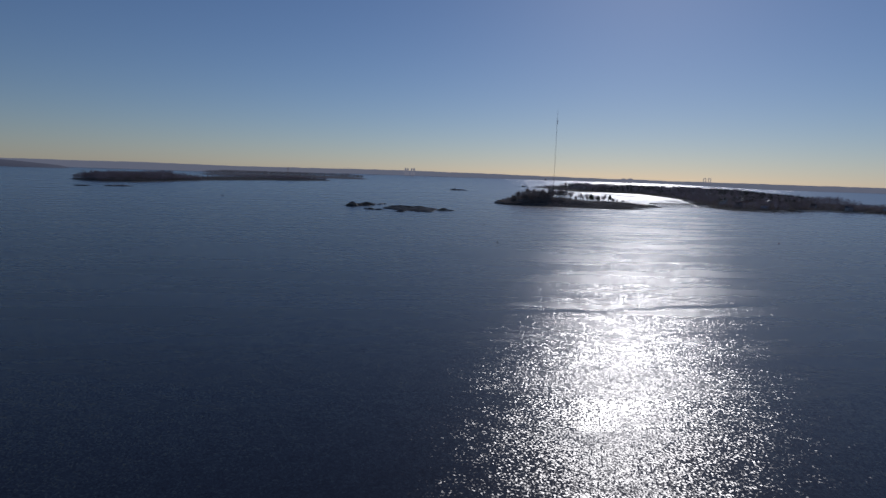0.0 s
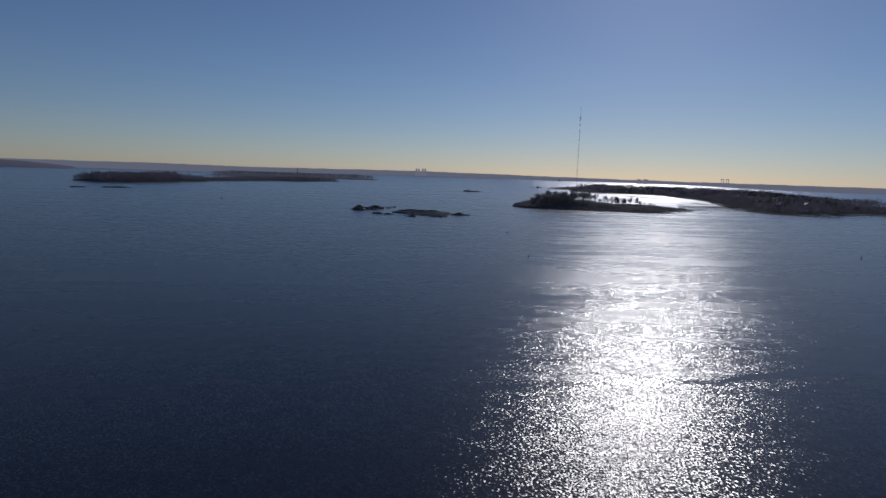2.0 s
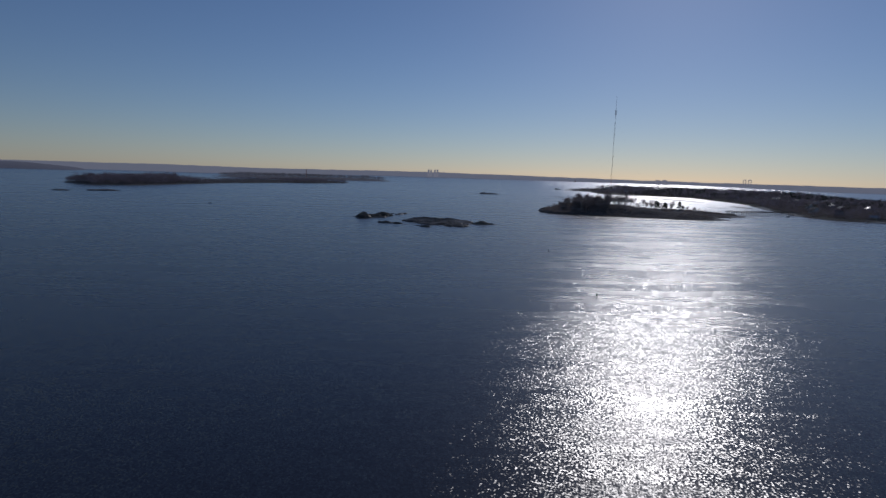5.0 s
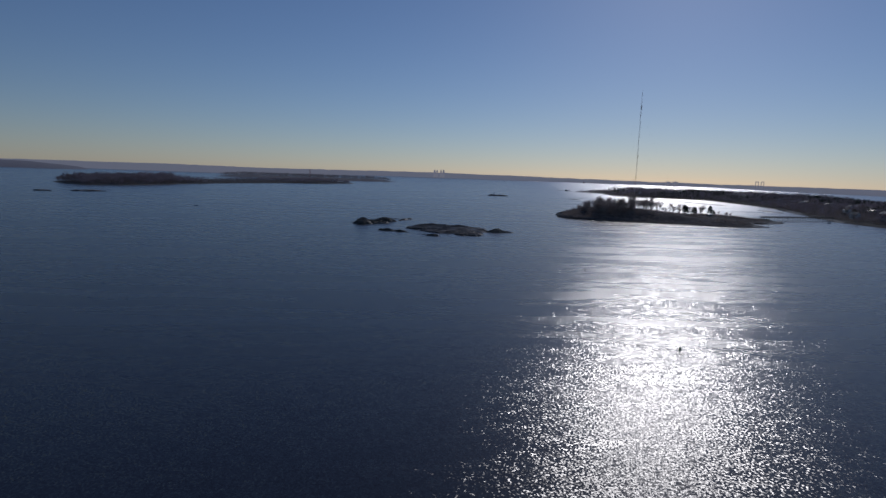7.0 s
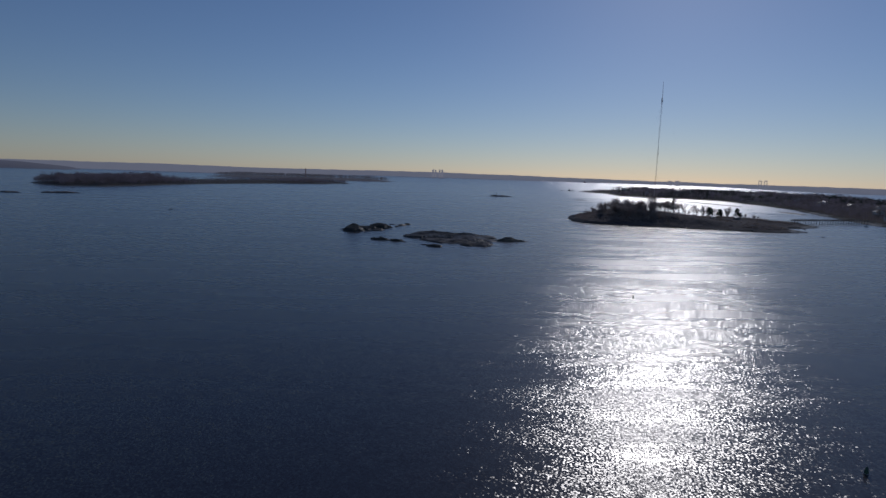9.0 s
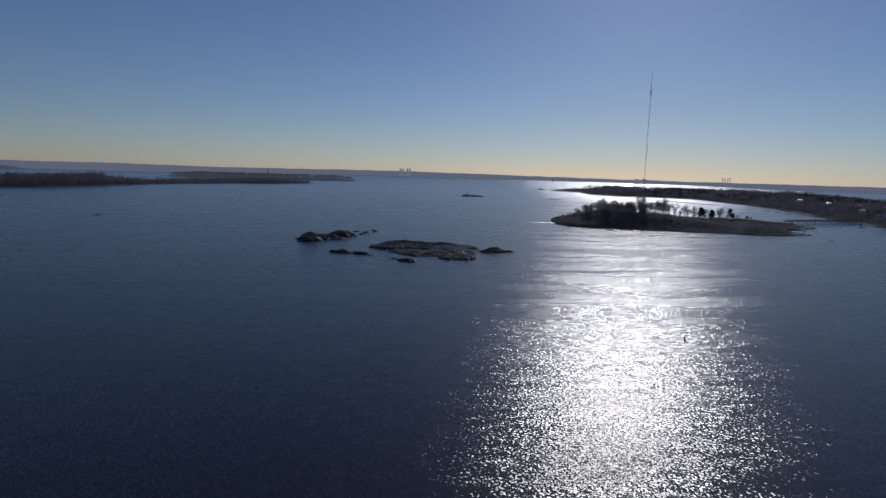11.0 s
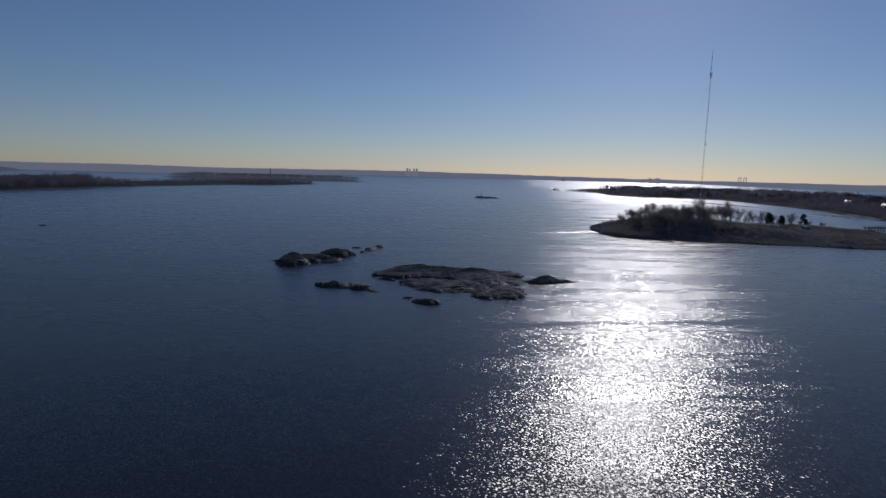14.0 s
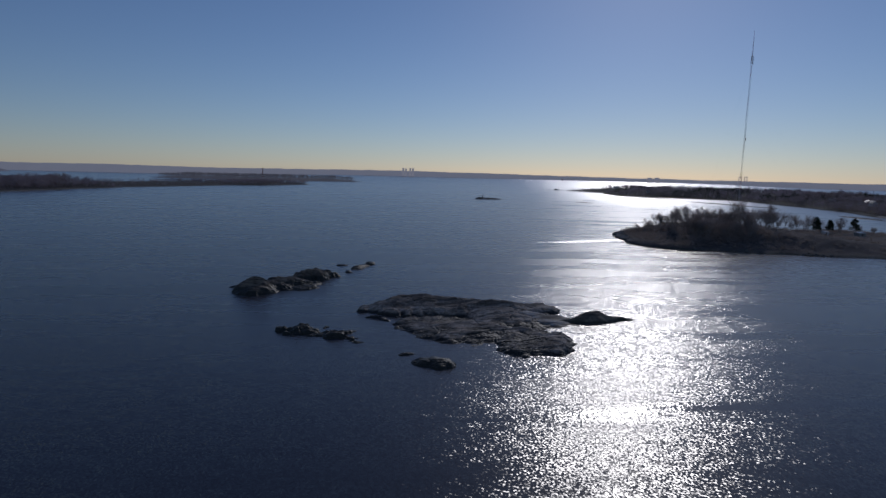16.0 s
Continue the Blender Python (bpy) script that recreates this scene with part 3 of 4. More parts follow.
def ground_material(name, soil, shore_top, fade, pale=1.0):
    """Rocky margin below, dry grass and leaf litter above, the border uneven."""
    m, n, l, b = material(name, 0.95)
    pos = n.new("ShaderNodeNewGeometry").outputs["Position"]
    big = value_noise(n, l, 0.05, 5, pos, 0.6)
    fine = value_noise(n, l, 0.9, 5, pos, 0.65)
    f = maths(n, l, "ADD", maths(n, l, "MULTIPLY", big.outputs["Fac"], 0.55), maths(n, l, "MULTIPLY", fine.outputs["Fac"], 0.45))
    grass = ramp(n, l, f, ((0.36, soil[0]), (0.5, soil[1]), (0.62, soil[2])))
    stone = ramp(n, l, fine.outputs["Fac"], ((0.36, (0.04 * pale, 0.035 * pale, 0.03 * pale)), (0.5, (0.085 * pale, 0.075 * pale, 0.062 * pale)), (0.68, (0.19 * pale, 0.17 * pale, 0.145 * pale))))
    s = n.new("ShaderNodeSeparateXYZ")
    l.new(pos, s.inputs[0])
    line = maths(n, l, "MULTIPLY_ADD", big.outputs["Fac"], 2.4, shore_top - 1.2)
    k = maths(n, l, "MULTIPLY_ADD", maths(n, l, "SUBTRACT", s.outputs["Z"], line), fade, 0.5, clamp=True)
    l.new(mixed(n, l, k, stone, grass), b.inputs["Base Color"])
    bp = n.new("ShaderNodeBump")
    bp.inputs["Distance"].default_value = 0.4
    l.new(fine.outputs["Fac"], bp.inputs["Height"])
    l.new(bp.outputs["Normal"], b.inputs["Normal"])
    return m


ISLE_GROUND = ground_material("island_soil", ((0.075, 0.056, 0.05), (0.112, 0.084, 0.071), (0.145, 0.108, 0.09)), 1.5, 1.2, 0.7)
WOOD_GROUND = ground_material("wooded_island_soil", ((0.05, 0.04, 0.033), (0.075, 0.06, 0.046), (0.10, 0.082, 0.06)), 1.6, 1.2, 1.7)
TOWN_GROUND = ground_material("town_shore_soil", ((0.04, 0.033, 0.025), (0.065, 0.055, 0.038), (0.095, 0.08, 0.052)), 1.0, 1.0, 0.42)

tagged(heightfield("island_ground", 160, 515, 865, 1075, 1.6, near_height, ISLE_GROUND, -0.4),
       "low island of dry brown grass with a rocky shore", "island", "", "structure")


def shingle_height(x, y):
    """Pale stones bared in steps round the island's low point."""
    d = inland(x + 4 * fbm(x, y, 12, 3, 66), y + 4 * fbm(x, y, 12, 3, 67), NEAR_ISLE)
    bared = (x > 384) & (y < 1000 - 0.25 * (x - 400)) & (d > 0.4) & (d < 11) & (fbm(x * 0.5, y, 9, 3, 68) > -0.12)
    return np.where(bared, near_height(x, y) + 0.12, -3.0)


tagged(heightfield("ground", 380, 500, 870, 1005, 1.2, shingle_height, SAND, 0.0), "pale shingle bank on the island's low point", "shingle", "", "structure")
tagged(heightfield("island_ground", 560, 1530, 895, 2620, 10, town_height, TOWN_GROUND, -0.8),
       "long built-up island with brown winter woods", "island", "", "structure")


def town_beach_height(x, y):
    """Pale strips of beach between the stony stretches of the town shore."""
    d = inland(x + 14 * fbm(x, y, 70, 3, 71), y + 14 * fbm(x, y, 70, 3, 72), TOWN_ISLE)
    bared = (d > 0.5) & (d < 11) & (fbm(x, y, 45, 2, 77) > -0.06)
    return np.where(bared, town_height(x, y) + 0.3, -3.0)


tagged(heightfield("ground", 570, 1100, 900, 1320, 2.5, town_beach_height, SAND, 0.0), "pale strips of shingle beach along the town shore", "shingle", "", "structure")
tagged(heightfield("island_ground", -960, -270, 1450, 2670, 9, wood_height, WOOD_GROUND, -0.8),
       "long wooded island with a bare stony shore", "island", "", "structure")
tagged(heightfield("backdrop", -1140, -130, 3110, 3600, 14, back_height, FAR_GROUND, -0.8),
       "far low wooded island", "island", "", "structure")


# ---- far shores ----
def far_shore(name, spans, y0, y1, top, seed, label, mat):
    """A wooded coast whose skyline wanders; spans: where along x it stands."""
    xs = np.arange(spans[0], spans[1] + 1, 18.0)
    ys = np.linspace(y0, y1, 7)
    gx, gy = np.meshgrid(xs, ys)
    u = (gy - y0) / (y1 - y0)
    gy = gy - 0.11 * np.clip(gx - 300, 0, 1e9)
    ends = np.clip((gx - spans[0]) / 500, 0, 1) * np.clip((spans[1] - gx) / 500, 0, 1)
    crest = top(gx) * ends ** 0.5 + 6.0 * fbm(gx, gy, 700, 4, seed) + 3.0 * fbm(gx, gy * 0, 90, 4, seed + 5)
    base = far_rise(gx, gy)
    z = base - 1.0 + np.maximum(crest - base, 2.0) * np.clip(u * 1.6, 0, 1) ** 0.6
    nx = len(xs)
    faces = [(j * nx + i, j * nx + i + 1, (j + 1) * nx + i + 1, (j + 1) * nx + i) for j in range(len(ys) - 1) for i in range(nx - 1)]
    ob = part(name, np.stack([gx.ravel(), gy.ravel(), z.ravel()], 1).tolist(), faces, mat, None, "", True)
    return tagged(ob, label, "shore", "", "structure")


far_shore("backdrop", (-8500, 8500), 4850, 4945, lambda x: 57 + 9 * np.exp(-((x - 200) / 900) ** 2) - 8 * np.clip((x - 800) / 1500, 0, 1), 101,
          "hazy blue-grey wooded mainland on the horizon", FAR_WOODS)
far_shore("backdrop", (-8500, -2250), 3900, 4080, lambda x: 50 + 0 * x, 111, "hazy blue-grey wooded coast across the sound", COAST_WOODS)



# ---- trees ----
def bare_tree_forms(seed, h, spread=1.0, low=0.25):
    """A leafless tree: trunk and limbs in one mesh, branches and twigs in another."""
    rng = random.Random(seed)
    wood, twigs = Form(), Form()

    def turn(d, amount):
        a = Vector((rng.uniform(-1, 1), rng.uniform(-1, 1), rng.uniform(-1, 1)))
        return (d + a * amount).normalized()

    def grow(p, d, length, r, level):
        form = wood if level < 2 else twigs
        steps = (3, 3, 2, 1)[level]
        pts = [p]
        for k in range(steps):
            d = turn(d, 0.13 if level == 0 else 0.24)
            d = (d + Vector((0, 0, 0.16))).normalized()
            pts.append(pts[-1] + d * (length / steps))
        for k in range(steps):
            a, b = 1 - k / steps * 0.6, 1 - (k + 1) / steps * 0.6
            form.tube(pts[k], pts[k + 1], r * a, r * b, (6, 5, 3, 3)[min(level, 3)], False)
        if level == 3:
            for _ in range(5):
                t = rng.uniform(0.25, 1.0)
                q = pts[0].lerp(pts[-1], t)
                e = turn(d, 0.75)
                twigs.blade(q, q + e * rng.uniform(0.06, 0.13) * h, 0.026, rng)
            return
        count = (13, 5, 4)[level]
        for k in range(count):
            t = rng.uniform(low if level == 0 else 0.3, 1.0) if k else 1.0
            f = t * steps
            i = min(int(f), steps - 1)
            q = pts[i].lerp(pts[i + 1], f - i)
            az = rng.uniform(0, 2 * math.pi)
            side = Vector((math.cos(az), math.sin(az), rng.uniform(0.15, 1.15)))
            e = (d * (0.5 if level == 0 else 0.6) + side * spread).normalized()
            reach = h * 0.42 * (1.15 - 0.5 * t) if level == 0 else length * (0.62, 0.60)[level - 1]
            grow(q, e, reach * rng.uniform(0.7, 1.1), r * (0.5 if level == 0 else 0.48), level + 1)

    grow(Vector((0, 0, -0.4)), Vector((0, 0, 1)), h * 0.56, h * 0.015, 0)
    return wood, twigs


def bare_tree(seed, h, spread, low, label, at):
    t = thing("tree", label, "tree", "trees on the islands", "", at)
    wood, twigs = bare_tree_forms(seed, h, spread, low)
    wood.make("trunk", BARK, t)
    twigs.make("crown", TWIG, t)
    return t


def pine_tree(seed, h, at):
    """A conifer with a ragged dark crown of needle tufts."""
    rng = random.Random(seed)
    t = thing("pine_tree", "dark green ragged pine among bare trees", "tree", "pines on the island", "", at)
    wood, tufts = Form(), Form()
    wood.tube((0, 0, -0.4), (0.1, 0, h * 0.55), 0.24, 0.15, 7, False).tube((0.1, 0, h * 0.55), (0, 0.1, h * 0.97), 0.15, 0.03, 6, False)
    z = h * 0.28
    while z < h * 0.97:
        reach = h * 0.36 * (1.05 - z / h) ** 0.6 * rng.uniform(0.75, 1.15) + 0.3
        for k in range(rng.randint(4, 6)):
            az = rng.uniform(0, 2 * math.pi)
            tip = Vector((reach * math.cos(az), reach * math.sin(az), z + reach * rng.uniform(-0.05, 0.28)))
            wood.tube((0, 0, z), tip, 0.05, 0.015, 3, False)
            for j in range(30):
                c = Vector((0, 0, z)).lerp(tip, rng.uniform(0.35, 1.05)) + Vector((rng.gauss(0, 0.3), rng.gauss(0, 0.3), rng.gauss(0.1, 0.22)))
                e = Vector((rng.gauss(0, 1), rng.gauss(0, 1), rng.gauss(0.35, 0.7))).normalized()
                tufts.blade(c, c + e * rng.uniform(0.5, 0.95), 0.13, rng)
        z += rng.uniform(0.35, 0.6)
    wood.make("trunk", BARK, t)
    tufts.make("crown", NEEDLE, t)
    return t


TREE_KINDS = [("tall bare brown tree with a wide twiggy crown", 15.5, 1.1, 0.12), ("bare grey tree with steep forked limbs", 16.5, 0.9, 0.15),
              ("bushy bare tree branching from low down", 11.0, 1.1, 0.08), ("slender bare tree with a narrow crown", 14.0, 0.7, 0.25),
              ("low spreading bare tree of tangled twigs", 8.5, 1.2, 0.05), ("mid-sized bare brown tree with fine twigs", 12.5, 1.0, 0.08)]


def plant(kinds, spots, fn):
    """One tree of each kind, then copies; spots are (x, y, scale, kind index)."""
    made = {}
    for x, y, s, k in spots:
        m = pose(x, y, at_height(fn, x, y) - 0.1, 0, 0, random.uniform(0, 360))
        if k in made:
            t = copy_thing(made[k], m)
        else:
            label, h, spread, low = TREE_KINDS[k]
            t = made[k] = bare_tree(200 + 7 * k, h, spread, low, label, m)
        t.scale = (s * random.uniform(0.9, 1.15), s * random.uniform(0.9, 1.15), s)


random.seed(5)
spots = []
# the thick clump over the island's western hump, lower towards the point
for _ in range(105):
    x = random.uniform(196, 268)
    y = random.uniform(935, 1022)
    edge = min(1.0, 0.45 + (x - 196) / 55)
    k = random.choice((0, 1, 3, 5, 5, 2, 2, 4)) if x > 215 else random.choice((2, 4, 5, 4))
    spots.append((x, y, edge * random.uniform(0.68, 1.15), k))
# the thinner row along the ridge
for x, y, s, k in ((276, 985, 1.2, 1), (282, 990, 1.1, 0), (289, 975, 0.95, 3), (296, 992, 1.05, 5), (303, 984, 1.0, 1), (309, 996, 0.95, 5),
                   (312, 978, 0.8, 3), (318, 1000, 0.9, 5), (271, 968, 0.9, 5), (286, 1004, 1.0, 2), (336, 1000, 0.85, 3), (342, 1004, 0.8, 5),
                   (347, 996, 0.9, 3), (351, 1006, 0.75, 5), (378, 1000, 0.85, 5), (383, 1004, 0.8, 0), (368, 1008, 0.7, 3), (404, 1012, 0.7, 4),
                   (412, 1016, 0.65, 4), (418, 1008, 0.6, 4), (426, 1018, 0.6, 4), (434, 1024, 0.5, 4), (330, 1010, 0.7, 4), (325, 988, 0.6, 2)):
    spots.append((x, y, s * 1.28, k))
for _ in range(18):
    spots.append((random.uniform(244, 304), random.uniform(955, 1002), random.uniform(0.95, 1.2), random.choice((1, 3, 3, 0))))
plant(TREE_KINDS, spots, near_height)

first_pine = None
for x, y, h, rz in ((355.5, 999, 12.6, 0), (360, 1003, 10.8, 70), (368.5, 999, 10.4, 140), (372, 1002, 9.6, 200), (391.5, 999, 11.6, 260), (399, 1004, 6.5, 310)):
    m = pose(x, y, at_height(near_height, x, y), 0, 0, rz)
    if first_pine is None:
        first_pine = pine_tree(77, 12.0, m)
        p = first_pine
    else:
        p = copy_thing(first_pine, m)
    p.scale = (h / 12.0, h / 12.0, h / 12.0 * 1.12)

random.seed(9)
spots = []
while len(spots) < 70:
    x, y = random.uniform(600, 900), random.uniform(925, 1330)
    if at_height(town_height, x, y) > 2.6:
        spots.append((x, y, random.uniform(0.7, 1.15), random.choice((0, 1, 2, 3, 5, 5, 4))))
plant(TREE_KINDS, spots, town_height)


def brush(fn, box, count, size, seed, keep, label, tall=lambda x, y: 1.0):
    """Low leafless scrub, past counting."""
    rng = random.Random(seed)
    f = Form()
    xs = np.array([rng.uniform(box[0], box[1]) for _ in range(count)])
    ys = np.array([rng.uniform(box[2], box[3]) for _ in range(count)])
    zs = fn(xs, ys)
    for x, y, z in zip(xs, ys, zs):
        if not keep(x, y, z, rng):
            continue
        s = size * rng.uniform(0.5, 1.3) * tall(x, y)
        for _ in range(16):
            e = Vector((rng.gauss(0, 0.6), rng.gauss(0, 0.6), rng.uniform(0.3, 1.0)))
            p = Vector((x + rng.gauss(0, 0.5 * s), y + rng.gauss(0, 0.5 * s), z - 0.1 + rng.uniform(0, 0.45) * s))
            f.blade(p, p + e * s, 0.055 * s, rng)
    ob = f.make("scrub", BRUSH)
    return tagged(ob, label, "scrub", "", "stuff")


brush(near_height, (180, 480, 885, 1055), 9000, 1.9, 31,
      lambda x, y, z, rng: z > 1.9 and rng.random() < (1.0 if x < 275 else 0.75 if fbm(np.array([x]), np.array([y]), 30, 2, 5)[0] > 0.05 else 0.12),
      "tangled leafless scrub and brambles on the island", lambda x, y: 1.6 if 204 < x < 285 and y > 928 else 1.0)


brush(town_height, (595, 1000, 915, 1500), 9000, 3.4, 33, lambda x, y, z, rng: z > 1.9 and x > 606 and rng.random() < 0.9,
      "tangled leafless scrub and hedges along the town shore")


def shore_stones(count, seed):
    """Boulders and cobbles strewn along the island's waterline."""
    rng = random.Random(seed)
    f = Form()
    n = 0
    while n < count:
        xs = np.array([rng.uniform(168, 508) for _ in range(500)])
        ys = np.array([rng.uniform(870, 1070) for _ in range(500)])
        for x, y, d, z in zip(xs, ys, inland(xs, ys, NEAR_ISLE), near_height(xs, ys)):
            if not (-2.5 < d < 5.5 and z > -0.5) or n >= count:
                continue
            n += 1
            s = 0.25 * (rng.random() ** -0.4) if rng.random() < 0.9 else rng.uniform(0.9, 1.7)
            s = min(s, 1.8) * 0.8
            i = len(f.v)
            a0 = rng.uniform(0, 6.28)
            for ring, (rad, h) in enumerate(((0.9, -0.4), (1.0, 0.15), (0.55, 0.62))):
                for k in range(6):
                    a = a0 + k * math.pi / 3
                    q = s * rad * rng.uniform(0.75, 1.2)
                    f.v.append((x + q * math.cos(a), y + q * math.sin(a), z + s * h * rng.uniform(0.75, 1.2)))
            f.v.append((x, y, z + 0.72 * s))
            for ring in (0, 6):
                f.f += [(i + ring + k, i + ring + (k + 1) % 6, i + ring + 6 + (k + 1) % 6, i + ring + 6 + k) for k in range(6)]
            f.f += [(i + 12 + k, i + 12 + (k + 1) % 6, i + 18) for k in range(6)]
    return tagged(f.make("shore_stones", STONES), "grey boulders and cobbles along the island's waterline", "stones", "", "stuff")


STONES = mottled("grey_shore_stone", (0.07, 0.06, 0.052), (0.2, 0.175, 0.15), 0.7, 0.85, 0.05)
shore_stones(900, 71)


def woods(fn, box, count, seed, keep, tall, label, mat=None):
    """Bare woodland seen from afar: each tree a trunk with a fan of branches."""
    rng = random.Random(seed)
    f = Form()
    n = 0
    while n < count:
        xs = np.array([rng.uniform(box[0], box[1]) for _ in range(400)])
        ys = np.array([rng.uniform(box[2], box[3]) for _ in range(400)])
        for x, y, z in zip(xs, ys, fn(xs, ys)):
            s = keep(x, y, z, rng)
            if not s or n >= count:
                continue
            n += 1
            h = tall * s * rng.uniform(0.85, 1.12)
            f.tube((x, y, z - 0.3), (x, y, z + 0.5 * h), 0.24, 0.1, 3, False)
            for _ in range(48):
                u = rng.random() ** 0.7
                az = rng.uniform(0, 2 * math.pi)
                r = h * 0.36 * math.sin(math.pi * (0.18 + 0.8 * u)) * rng.uniform(0.1, 1.0)
                p = Vector((x + r * math.cos(az), y + r * math.sin(az), z + h * (0.14 + 0.72 * u)))
                e = Vector((math.cos(az) * 0.6 + rng.gauss(0, 0.4), math.sin(az) * 0.6 + rng.gauss(0, 0.4), rng.uniform(-0.25, 0.95)))
                f.blade(p, p + e * (h * rng.uniform(0.10, 0.22)), 0.024 * h, rng)
    return tagged(f.make("woods", mat or WOODS), label, "woods", "", "stuff")


CLEARINGS = ((733, 1138), (755, 1082), (844, 1396), (1003, 1793), (905, 1556), (697, 1146), (810, 1284), (768, 2458), (748, 2410), (684, 1054))


def town_keep(x, y, z, rng):
    if any(math.hypot(x - a, y - c) < 17 for a, c in CLEARINGS):
        return 0
    if z < 1.5 or (y < 1180 and x < 614):
        return 0
    west = inland(np.array([x]), np.array([y]), TOWN_ISLE)[0]
    if rng.random() > (1.0 if west < 200 else 0.35):
        return 0
    low = min(1.0, max(0.42, 1 - (x - 760) / 420)) if y < 1330 else 1.0
    return low * (0.3 if y > 2230 and x < 745 else 0.62 if x < 690 else 1.0) * rng.choice((0.7, 0.85, 0.95, 1.05)) * (1 + 0.7 * fbm(np.array([x]), np.array([y]), 75, 3, 7)[0])


def wood_keep(x, y, z, rng):
    if z < 1.7:
        return 0
    grove = y < 1900 - 0.25 * (x + 650) or (y > 2250 and rng.random() < 0.7)
    if not grove and rng.random() > 0.10:
        return 0
    swell = 1 + 0.5 * fbm(np.array([x]), np.array([y]), 90, 2, 8)[0]
    return (1.0 if grove and y < 1850 else 0.55) * swell * rng.choice((0.8, 0.9, 1.0))


woods(town_height, (600, 1330, 930, 2580), 7600, 51, town_keep, 14.0, "dense bare brown woods over the town island")


def grove_keep(x, y, z, rng):
    """Evergreens stand in a few dense groves."""
    if z < 2.2 or (x < 745 and y > 2200) or any(math.hypot(x - a, y - c) < 17 for a, c in CLEARINGS):
        return 0
    return (0.85 + 0.3 * rng.random()) if fbm(np.array([x]), np.array([y]), 110, 2, 17)[0] > 0.3 else 0


woods(town_height, (615, 1250, 940, 2400), 900, 56, grove_keep, 14.5, "dense dark evergreen groves over the town island", NEEDLE)
woods(town_height, (880, 1450, 930, 1200), 160, 52, lambda x, y, z, rng: 0.75 if z > 1.6 else 0, 9.0, "thin bare trees along the low point")
woods(wood_height, (-950, -280, 1470, 2650), 3000, 53, wood_keep, 17.0, "dense bare brown woods on the long island")
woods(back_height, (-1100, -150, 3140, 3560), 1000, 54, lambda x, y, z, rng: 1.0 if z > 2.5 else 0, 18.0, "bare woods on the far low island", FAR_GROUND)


# ---- radio mast ----
def radio_mast(x, y):
    z0 = at_height(near_height, x, y)
    mast = thing("radio_mast", "tall slender red and white guyed lattice radio mast", "mast", "", "", pose(x, y, z0))
    w = 0.55
    corners = [(w * math.cos(radians(a)), w * math.sin(radians(a))) for a in (90, 210, 330)]
    Form().turned(((1.9, -0.6), (1.9, 0.5), (1.6, 0.7), (0.5, 0.9), (0.3, 2.0)), 10).make("base", CONCRETE, mast, "concrete footing")
    top = 146.0 - z0
    n = 9
    for k in range(n):
        a, b = 2.0 + (top - 2.0) * k / n, 2.0 + (top - 2.0) * (k + 1) / n
        f = Form()
        for cx, cy in corners:
            f.tube((cx, cy, a), (cx, cy, b), 0.07, 0.07, 5, True)
        bays = 8
        for j in range(bays):
            za, zb = a + (b - a) * j / bays, a + (b - a) * (j + 1) / bays
            for i in range(3):
                p, q = corners[i], corners[(i + 1) % 3]
                if j % 2:
                    p, q = q, p
                f.tube((*p, za), (*q, zb), 0.03, 0.03, 3, False).tube((*p, zb), (*q, zb), 0.03, 0.03, 3, False)
        f.make("mast_section", STEEL_RED if k % 2 == 0 else STEEL_WHITE, mast)
    f = Form()
    for cx, cy in corners:
        f.tube((cx * 1.6, cy * 1.6, top - 3), (cx * 1.6, cy * 1.6, top + 3.2), 0.2, 0.2, 6)
        f.tube((cx, cy, top - 2.5), (cx * 1.6, cy * 1.6, top - 2.5), 0.08, 0.08, 4).tube((cx, cy, top + 0.0), (cx * 1.6, cy * 1.6, top + 2.0), 0.08, 0.08, 4)
    f.make("antenna_array", GALV, mast, "drum antennas round the mast head")
    Form().tube((0, 0, top), (0, 0, top + 8), 0.28, 0.2, 6).tube((0, 0, top + 8), (0, 0, 169 - z0), 0.2, 0.12, 6).make("whip_antenna", STEEL_RED, mast)
    Form().turned(((0.2, top * 0.53), (0.55, top * 0.53 + 0.3), (0.55, top * 0.53 + 1.2), (0.2, top * 0.53 + 1.5)), 8, (1.0, 0)).make("beacon", STEEL_RED, mast, "obstruction light housing")
    for level, reach in ((0.33, 42), (0.66, 62), (0.96, 62)):
        for a in (90, 210, 330):
            ax, ay = reach * math.cos(radians(a)), reach * math.sin(radians(a))
            ground = max(at_height(near_height, x + ax, y + ay), -0.4) - z0
            Form().tube((0.9 * math.cos(radians(a)), 0.9 * math.sin(radians(a)), top * level), (ax, ay, ground), 0.007, 0.007, 3, False).make("guy_wire", GALV, mast)
    return mast


radio_mast(285, 1000)


